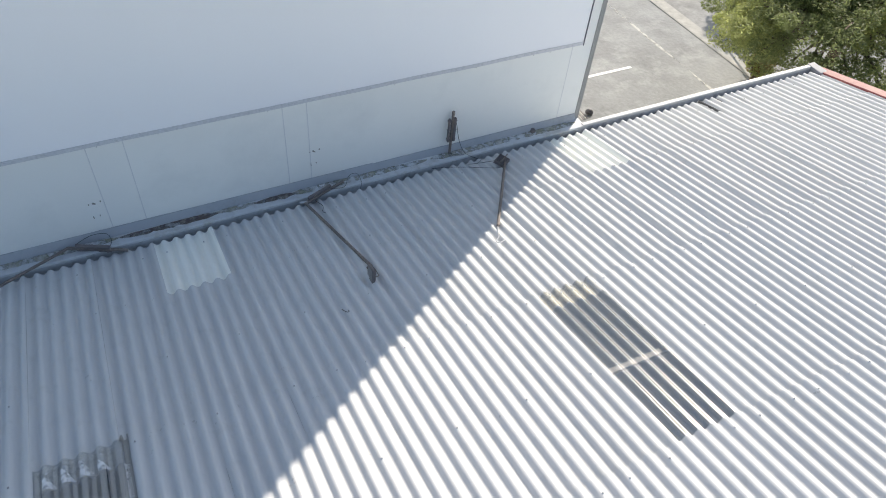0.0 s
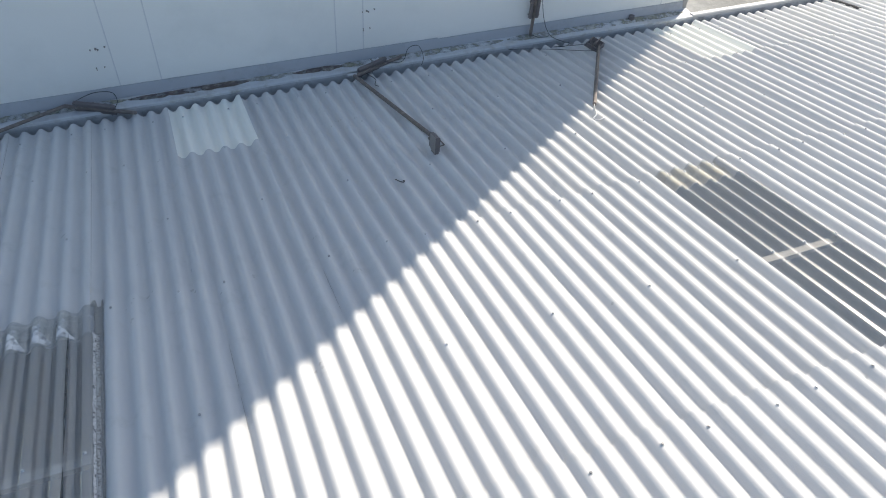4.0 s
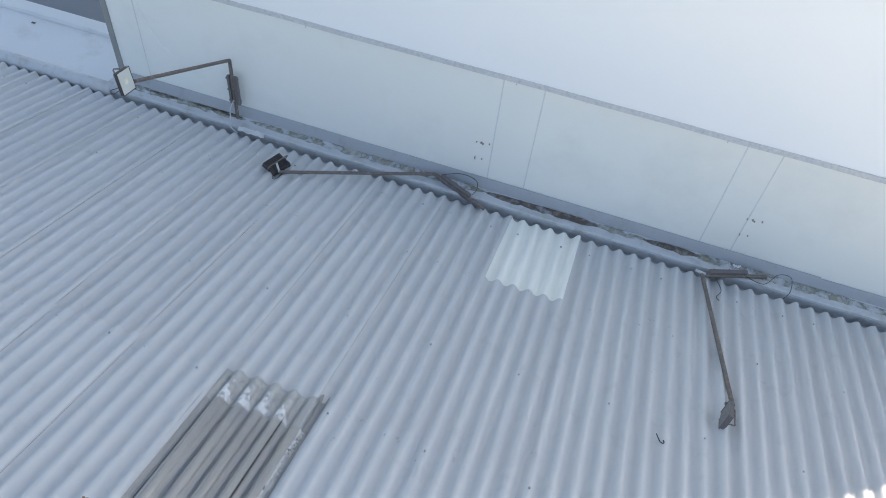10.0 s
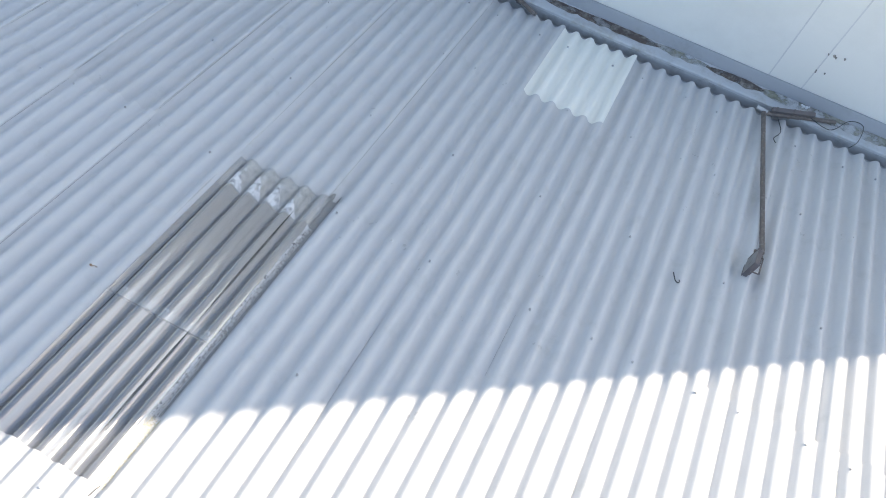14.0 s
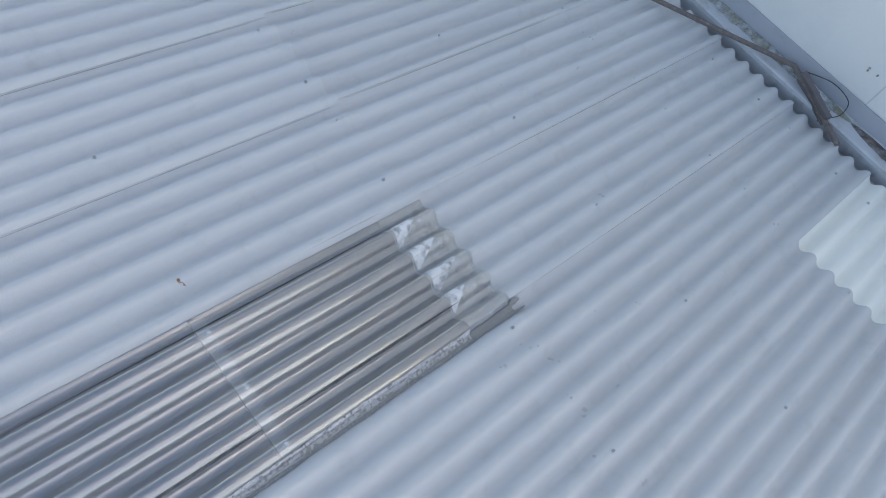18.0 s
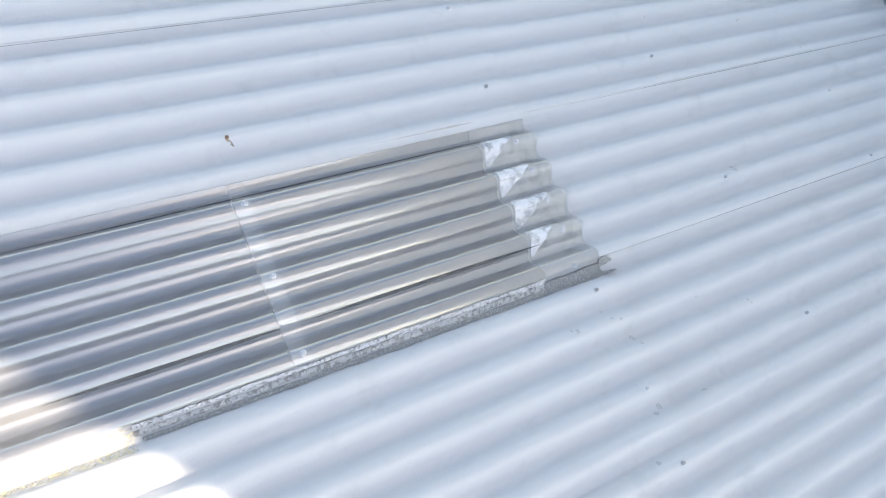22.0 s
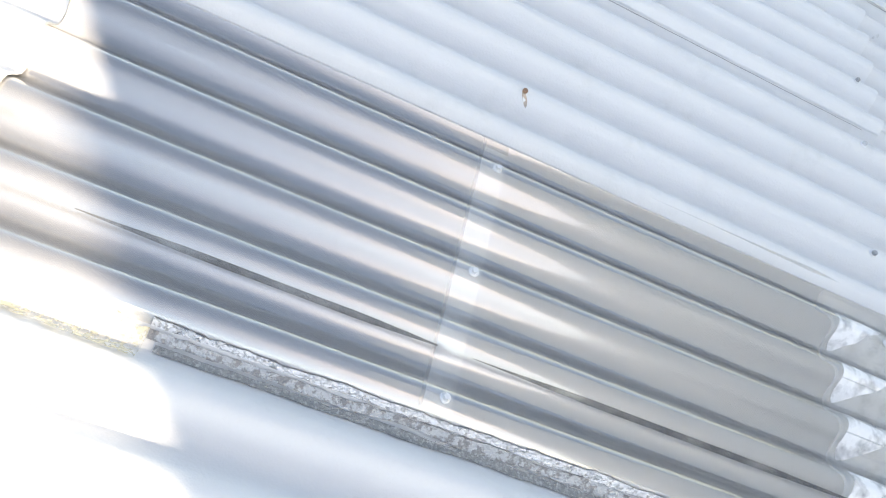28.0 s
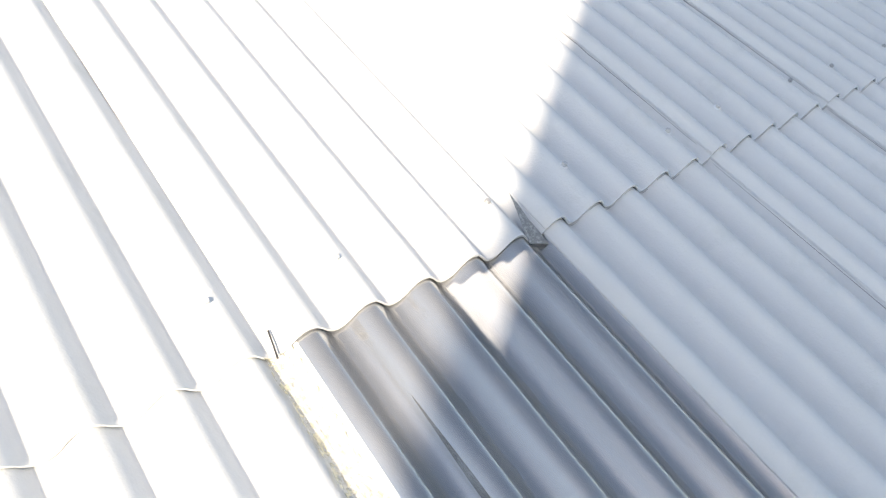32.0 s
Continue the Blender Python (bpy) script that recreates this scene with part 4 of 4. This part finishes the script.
def ballast(parent, base, a, b, side, size=(0.02, 0.02)):
    """A ribbed case strapped along a bar from a to b."""
    a, b = Vector(a), Vector(b)
    way = (b - a).normalized()
    side = (Vector(side) - way * way.dot(Vector(side))).normalized()
    m = Matrix((side, way.cross(side), way)).transposed().to_4x4()
    m.translation = a + side * (size[0] + 0.018)
    length = (b - a).length
    for k, d in enumerate((0, -2 * size[0] - 0.036 - 0.01)):
        bm = box(bmesh.new(), (-size[0] * (1 - 0.3 * k) + d, -size[1], 0), (size[0] * (1 - 0.3 * k) + d, size[1], length), 0.005)
        for j in range(3):
            z = length * (0.1 + 0.4 * j)
            box(bm, (-size[0] - 0.003 + d, -size[1] - 0.003, z), (size[0] + 0.003 + d, size[1] + 0.003, z + 0.012), 0.001)
        bmesh.ops.transform(bm, matrix=m, verts=bm.verts[:])
        finish("ballast_case", shift(bm, base), M_BOX, parent, "dark ribbed ballast case")


def cable(parent, base, pts, r=0.0035, mat=None, name="cable"):
    finish(name, shift(tube(bmesh.new(), curve_points(pts), r, 6), base), mat or M_CABLE, parent, smooth=True)


def facing(at, normal, roll=0.0, along=None):
    if along:
        z = Vector(normal).normalized()
        x = (Vector(along) - z * z.dot(Vector(along))).normalized()
        m = Matrix((x, z.cross(x), z)).transposed().to_4x4()
        m.translation = at
        return m
    m = Vector(normal).normalized().to_track_quat("Z", "Y").to_matrix().to_4x4() @ pose(0, 0, 0, 0, 0, roll)
    m.translation = at
    return m


# standing floodlight
B0 = (-1.9, 0.375, LEDGE + 0.008)
lamp = empty("floodlight", Matrix.Translation(B0), "rusty arm floodlight standing upright on the gutter ledge", "floodlight", group="billboard floodlights")
E0, T0 = Vector((-1.89, 0.372, 0.8)), Vector((-1.94, -0.98, 1.37))
bar(lamp, B0, B0, E0, 0.02, "post")
bar(lamp, B0, E0, T0, 0.018)
ballast(lamp, B0, (-1.89, 0.372, 0.24), (-1.89, 0.372, 0.6), (1, 0, 0))
flood_head(lamp, B0, facing(T0 + Vector((0.0, -0.1, 0.065)), (0.9, 0.02, 0.16), along=(0.0, 0.1, 1)) @ Matrix.Scale(0.8, 4))
bar(lamp, B0, T0, T0 + Vector((-0.07, -0.1, 0.0)), 0.012, "joint_pin")
cable(lamp, B0, [T0 + Vector((-0.05, -0.05, -0.02)), T0 + Vector((-0.14, -0.12, -0.1)), T0 + Vector((-0.12, -0.16, -0.03)), T0 + Vector((-0.04, -0.12, 0.0))])
cable(lamp, B0, [(-1.9, 0.35, 0.3), (-1.93, 0.3, 0.2), (-1.92, 0.27, 0.08), (-1.9, 0.22, 0.02), (-1.8, 0.18, 0.0)], 0.006, M_WHITECABLE)
bm = bmesh.new()
g = [[bm.verts.new((-1.78 + 0.32 * i / 16, 0.195 + 0.07 * (j / 5 - 0.5) + 0.015 * noise.noise((i * 0.4, 2, 0)), 0.058 + 0.03 * math.sin(j / 5 * math.pi) + 0.015 * noise.noise((i * 0.5, j * 0.6, 4)))) for j in range(6)] for i in range(17)]
for a, b in zip(g, g[1:]):
    for j in range(5):
        bm.faces.new((a[j], a[j + 1], b[j + 1], b[j]))
bmesh.ops.solidify(bm, geom=bm.faces[:], thickness=0.006)
tagged(finish("rag", bm, M_RAG, smooth=True), "crumpled white rag lying along the gutter edge", "rag")

# fallen floodlight with its arm along the eave
B1 = (1.11, 0.12, 0.045)
lamp = empty("floodlight", Matrix.Translation(B1), "fallen rusty floodlight lying along the gutter", "floodlight", group="billboard floodlights")
E1, T1 = Vector((0.47, 0.37, 0.085)), Vector((-1.0, -0.33, 0.135))
bar(lamp, B1, B1, E1, 0.02, "post")
bar(lamp, B1, E1, T1, 0.018)
ballast(lamp, B1, (0.93, 0.19, 0.07), (0.56, 0.335, 0.095), (0, -0.3, 1))
flood_head(lamp, B1, facing(T1 + Vector((-0.08, 0.09, 0.0)), (-0.2, 0.1, -1.0), along=(0.3, 0.95, -0.2)) @ Matrix.Scale(0.9, 4))
bar(lamp, B1, T1, T1 + Vector((-0.06, 0.06, 0.06)), 0.011, "joint_pin", M_WHITECABLE, "pale bracket stub")
cable(lamp, B1, [T1 + Vector((0.05, 0.0, 0.02)), T1 + Vector((0.03, -0.1, 0.01)), T1 + Vector((0.0, -0.14, 0.03)), T1 + Vector((-0.03, -0.04, 0.05))])
cable(lamp, B1, [(0.56, 0.36, 0.12), (0.75, 0.42, 0.15), (0.92, 0.4, 0.14), (0.96, 0.32, 0.09), (0.93, 0.24, 0.07)])

# fallen floodlight with its arm down over the sheets
B2 = (3.99, 0.35, 0.055)
lamp = empty("floodlight", Matrix.Translation(B2), "fallen rusty floodlight with its arm resting on the roof sheets", "floodlight", group="billboard floodlights")
E2, T2 = Vector((3.37, 0.1, 0.07)), Vector((3.64, -1.55, 0.405))
bar(lamp, B2, B2, E2, 0.02, "post")
bar(lamp, B2, E2, T2, 0.02)
ballast(lamp, B2, (3.42, 0.14, 0.075), (3.78, 0.275, 0.08), (0, -0.3, 1))
flood_head(lamp, B2, facing(T2 + Vector((-0.07, -0.17, 0.08)), (-0.92, 0.12, 0.1), along=(-0.15, -0.9, 0.35)) @ Matrix.Scale(0.76, 4), M_LAMPGLASSDIRTY, M_BOX)
bar(lamp, B2, T2 + Vector((0.0, 0.0, 0.0)), T2 + Vector((-0.06, -0.02, 0.02)), 0.014, "joint_pin")
cable(lamp, B2, [(3.72, 0.25, 0.1), (3.95, 0.2, 0.09), (4.05, 0.27, 0.2), (4.17, 0.27, 0.21), (4.2, 0.18, 0.12), (4.16, 0.12, 0.06)])
cable(lamp, B2, [(3.5, 0.1, 0.08), (3.56, -0.05, 0.09), (3.52, -0.16, 0.1), (3.55, -0.2, 0.1)])
bar(lamp, B2, (3.3, 0.13, 0.075), (3.4, 0.11, 0.08), 0.016, "joint_pin", M_WHITECABLE, "pale bracket stub")

# standing post whose arm has come off
B3 = (5.665, 0.38, LEDGE + 0.008)
lamp = empty("lamp_post", Matrix.Translation(B3), "upright rusty lamp post without its arm", "lamp post", group="billboard floodlights")
bar(lamp, B3, B3, (5.66, 0.375, 0.8), 0.02, "post")
ballast(lamp, B3, (5.662, 0.376, 0.28), (5.66, 0.375, 0.68), (1, 0, 0))
cable(lamp, B3, [(5.72, 0.36, 0.6), (5.77, 0.32, 0.3), (5.85, 0.25, 0.1), (5.98, 0.14, 0.05), (6.05, 0.1, 0.04), (5.95, 0.02, 0.06), (5.8, 0.03, 0.07), (6.0, -0.03, 0.09), (6.3, -0.1, 0.12)])
cable(lamp, B3, [(5.67, 0.36, 0.06), (5.75, 0.3, 0.05), (5.85, 0.27, 0.06)])
B4 = (5.39, -1.5, 0.385)
lamp = empty("floodlight", Matrix.Translation(B4), "detached floodlight arm lying down the roof sheets", "floodlight", group="billboard floodlights")
E4 = Vector((6.37, -0.05, 0.085))
bar(lamp, B4, B4, E4, 0.02)
flood_head(lamp, B4, facing(E4 + Vector((-0.1, -0.06, 0.02)), (-0.15, 0.1, -0.95), along=(0.7, 0.5, -0.1)) @ Matrix.Scale(0.85, 4), case=M_BOX)
bar(lamp, B4, E4, E4 + Vector((-0.04, 0.03, 0.02)), 0.014, "joint_pin")
cable(lamp, B4, [(6.3, -0.14, 0.15), (6.17, -0.26, 0.135), (5.96, -0.17, 0.115), (5.76, -0.04, 0.085), (5.48, 0.1, 0.055), (5.27, 0.16, 0.045)])
cable(lamp, B4, [B4, (5.33, -1.6, 0.41), (5.27, -1.72, 0.44), (5.2, -1.78, 0.45), (5.22, -1.83, 0.46), (5.32, -1.8, 0.45)], 0.006, M_WHITECABLE)

# small fittings on the gutter
bm = bmesh.new()
bmesh.ops.create_cone(bm, cap_ends=True, segments=16, radius1=0.04, radius2=0.035, depth=0.05, matrix=Matrix.Translation((7.12, 0.4, LEDGE + 0.03)))
tagged(finish("pipe_stub", bm, M_BOX), "dark pipe stub standing in the gutter ledge", "pipe")
heap = empty("rubbish_heap", Matrix.Translation((12.25, 4.85, GROUND + 0.007)), "dark rubbish bag with pale slats lying on the yard", "rubbish")
bm = bmesh.new()
bmesh.ops.create_icosphere(bm, subdivisions=3, radius=0.11)
for v in bm.verts:
    v.co = Vector((v.co.x, v.co.y * 0.8, max(-0.07, v.co.z * 0.75))) * (1 + 0.35 * noise.noise(v.co * 9))
bmesh.ops.translate(bm, vec=(0.05, 0, 0.07), verts=bm.verts[:])
finish("bag", bm, M_LAMPBODY, heap, "dark plastic bag", smooth=True)
for k in range(5):
    bm = box(bmesh.new(), (-0.34 + 0.06 * k, -0.16, 0.004 + 0.012 * (k % 2)), (-0.31 + 0.06 * k, 0.2, 0.014 + 0.012 * (k % 2)), 0.002)
    finish("slat", bm, M_KERB if k % 2 else M_BOX, heap)

# crumbs of sealant by the fallen arm
bm = bmesh.new()
rnd = random.Random(9)
for _ in range(14):
    made = bmesh.ops.create_icosphere(bm, subdivisions=1, radius=rnd.uniform(0.006, 0.014), matrix=pose(3.71 + rnd.gauss(0, 0.04), 0.385 + rnd.gauss(0, 0.012), LEDGE + 0.017, rnd.uniform(0, 90), 0, rnd.uniform(0, 90)))["verts"]
finish("crumbs", bm, M_RAG, kind="stuff", label="pale crumbs of old sealant on the gutter ledge")

# ---- roof edge, red verge, own walls ----
bm = bmesh.new()
box(bm, (X_RIGHT - 0.1, RIDGE, -0.12), (X_RIGHT + 0.12, EAVE + 0.02, AMP + 0.035), 0.01)
finish("trim", bm, M_RED, kind="structure", label="red-painted metal verge cap along the roof end", m=ROOF)
for name, lo, hi in (("wall_east", (X_RIGHT - 0.12, -11.9, GROUND), (X_RIGHT - 0.02, 0.1, -0.2)), ("wall_gutter", (X_LEFT, 0.02, GROUND), (X_RIGHT - 0.02, 0.2, -0.2)),
                     ("wall_west", (X_LEFT, -11.9, GROUND), (X_LEFT + 0.2, 0.1, -0.2)), ("wall_ridge", (X_LEFT, -12.0, GROUND), (X_RIGHT - 0.1, -11.8, 2.4))):
    finish(name, box(bmesh.new(), lo, hi), M_BRICK, kind="structure", label="plain rendered wall under the corrugated roof")

bm = extrude_profile(bmesh.new(), [(0.346, -0.03), (0.358, -0.03), (0.358, -0.008), (0.346, -0.008)], X_LEFT, WALL_L - 0.03, step=0.25, wobble=0.006)
finish("trim", bm, M_DARKLINE, kind="structure", label="dark bead along the low roof's gutter edge")

# ---- low roof beyond the wall's end ----
bm = box(bmesh.new(), (X_LEFT, 0.34, -0.4), (WALL_L - 0.006, 1.16, -0.02), 0.004)
finish("low_roof", bm, M_DECK, kind="structure", label="smooth white low roof beside the gutter")
bm = box(bmesh.new(), (X_LEFT, 1.164, -0.4), (WALL_L - 0.006, 1.36, 0.04), 0.012)
finish("parapet", bm, M_DECK, kind="structure", label="white parapet kerb of the low roof")
bm = box(bmesh.new(), (X_LEFT, 1.364, -0.5), (WALL_L - 0.006, 7, -0.05), 0.01)
finish("far_roof", bm, M_DARKBAND, kind="structure", label="dark grey roof behind the parapet")
for x, y, r in ((-5.62, 0.76, 0.02), (-5.22, 1.02, 0.028)):
    tagged(finish("leaf", box(bmesh.new(), (x, y, -0.018), (x + 2 * r, y + r, -0.012), 0.002), M_BARK), "dead leaf lying on the white low roof", "leaf")

# ---- street ----
bm = box(bmesh.new(), (18.12, -200, GROUND + 0.002), (29, 260, GROUND + 0.006))
finish("road", bm, M_ROAD, kind="structure", label="worn grey chip-seal road")
bm = extrude_profile(bmesh.new(), [(0, 0), (0.46, 0.0), (0.46, 0.02), (0.42, 0.03), (0.0, 0.022)], 0, 80, step=1.0, wobble=0.006)
finish("kerb", bm, M_KERB, kind="structure", label="low pale concrete kerb strip", m=pose(18.2, -30, GROUND + 0.001, 0, 0, 90))
bm = extrude_profile(bmesh.new(), [(0, 0), (0.09, 0), (0.08, 0.003), (0.01, 0.003)], 0, 30, step=0.15, wobble=0.012)
finish("seam", bm, M_SEAM, kind="structure", label="pale concrete edging strip in the yard", m=pose(16.3, -12, GROUND + 0.001, 0, 0, 90))
bm = box(bmesh.new(), (11.0, 6.27, GROUND + 0.002), (14.75, 6.37, GROUND + 0.007), 0.002)
finish("bay_line", bm, M_LINE, kind="structure", label="white painted parking bay line")


def leaves(bm, centre, radii, count, size, rnd):
    for _ in range(count):
        d = Vector((rnd.gauss(0, 1), rnd.gauss(0, 1), rnd.gauss(0, 1))).normalized() * rnd.uniform(0.55, 1.0) ** 0.6
        p = Vector([centre[i] + radii[i] * d[i] for i in range(3)])
        a = Vector((rnd.gauss(0, 1), rnd.gauss(0, 1), rnd.gauss(0, 0.6))).normalized()
        b = a.cross(Vector((rnd.gauss(0, 0.5), rnd.gauss(0, 0.5), 1)).normalized()).normalized()
        s = size * rnd.uniform(0.6, 1.3)
        v = [bm.verts.new(p + a * s), bm.verts.new(p + b * s * 0.42), bm.verts.new(p - a * s), bm.verts.new(p - b * s * 0.42)]
        bm.faces.new(v)


def tree(base, height, crown, radii, clumps, seed, mats, name="tree", label="", leaf=0.12, per=170, extra=()):
    rnd = random.Random(seed)
    thing = empty(name, Matrix.Translation(base), label, name)
    bm = bmesh.new()
    top = Vector((0.2, 0.1, height))
    line = curve_points([(0, 0, 0), (0.08, 0.05, height * 0.35), (0.0, 0.1, height * 0.65), top])
    for i, (a, b) in enumerate(zip(line, line[1:])):
        tube(bm, [a, b], 0.17 * (1 - 0.75 * i / len(line)) + 0.02, 8, cap=False)
    finish("trunk", bm, M_BARK, thing)
    c0 = Vector(crown) - Vector(base)
    spots = []
    lobes = []
    for k in range(max(1, clumps // 14)):
        d = Vector((rnd.gauss(0, 1), rnd.gauss(0, 1), rnd.gauss(0, 1))).normalized() * rnd.uniform(0.5, 1.0)
        lobes.append(c0 + Vector((radii[0] * d.x, radii[1] * d.y, radii[2] * d.z)))
    for k in range(clumps):
        c = lobes[k % len(lobes)]
        d = Vector((rnd.gauss(0, 1), rnd.gauss(0, 1), rnd.gauss(0, 0.7))) * min(radii) * 0.26
        spots.append(c + d)
    spots += [Vector(p) - Vector(base) for p in extra]
    bm = bmesh.new()
    for k, p in enumerate(spots[::2]):
        start = line[min(len(line) - 1, 8 + k % (len(line) - 8))]
        mid = start.lerp(p, 0.5) + Vector((rnd.uniform(-0.2, 0.2), rnd.uniform(-0.2, 0.2), 0.15))
        pts = curve_points([start, mid, p], 5)
        for i, (a, b) in enumerate(zip(pts, pts[1:])):
            tube(bm, [a, b], 0.045 * (1 - 0.8 * i / len(pts)) + 0.006, 5, cap=False)
    finish("limbs", bm, M_BARK, thing)
    for m, mat in enumerate(mats):
        bm = bmesh.new()
        for p in spots[m::len(mats)]:
            r = rnd.uniform(0.17, 0.46) * min(1.0, min(radii) + 0.4)
            leaves(bm, p, (r * 1.2, r * 1.2, r * 0.7), per, leaf, rnd)
        finish("crown", bm, mat, thing, kind="")
    return thing


# first five extra clumps stand out of view, added to shade the road
tree((19.9, 4.0, GROUND), 2.6, (17.6, 3.65, -1.45), (3.2, 1.5, 1.4), 336, 5, (M_LEAF, M_LEAFB, M_LEAF), label="dense green street tree with yellowish outer leaves", leaf=0.044, per=330,
     extra=[(20.6, 8.5, -2.1), (21.0, 8.9, -1.8), (20.3, 8.1, -2.4), (21.3, 9.3, -1.9), (20.6, 7.9, -2.0), (17.6, 2.5, -2.4), (17.9, 2.2, -2.5), (18.4, 2.3, -2.2), (18.6, 1.8, -2.4), (18.8, 2.3, -2.0),
            (18.1, 1.9, -2.7), (17.3, 2.9, -2.2), (18.6, 1.6, -2.7), (18.2, 2.4, -2.9), (18.9, 1.5, -2.2), (18.4, 1.2, -2.5), (19.0, 1.9, -1.7), (18.0, 2.75, -2.55), (18.4, 2.4, -2.55), (18.3, 1.8, -2.4), (18.7, 2.7, -2.5), (18.9, 2.1, -2.7),
            (17.5, 3.0, -2.55), (17.2, 3.6, -2.6), (17.9, 3.1, -2.7), (18.6, 3.0, -2.2), (19.1, 2.5, -2.5), (18.1, 2.3, -2.35), (16.8, 3.7, -2.4)])
tree((17.6, 4.4, GROUND), 0.5, (17.7, 4.3, GROUND + 0.45), (0.45, 0.5, 0.3), 9, 8, (M_DRYLEAF, M_LEAFB), name="shrub", label="low dry yellow-brown shrub by the kerb", leaf=0.07, per=110)

# ---- fixings ----
random.seed(7)
count = 0
for v, crests in ((-0.12, (0, 3)), (-0.96, (1, 4)), (-0.985, (2, 4)), (-2.03, (3,)), (-3.04, (0, 3)), (-4.2, (3,)), (-5.355, (0, 3)), (-6.5, (3,)), (-7.62, (0, 3))):
    for col in range(-7, 17):
        if v == -0.985 and col not in SHORT or v == -0.96 and col in SHORT or v == -7.62 and col > 11:
            continue
        for k in crests:
            if col in (SKY_A, SKY_B) and -5.2 < v < -2.95 or (v, col) == (-4.2, -1) or random.random() < 0.05 or count >= 300:
                continue
            count += 1
            u = col * COVER + (k + 0.5) * PITCH + random.uniform(-0.01, 0.01)
            vv = v + random.uniform(-0.015, 0.015)
            place("screw", SCREW, M_SCREW, roof, m=Matrix.Translation((u, vv, surface(u, vv) - 0.0005)) @ pose(0, 0, 0, random.uniform(-6, 6), random.uniform(-6, 6), random.uniform(0, 60)))
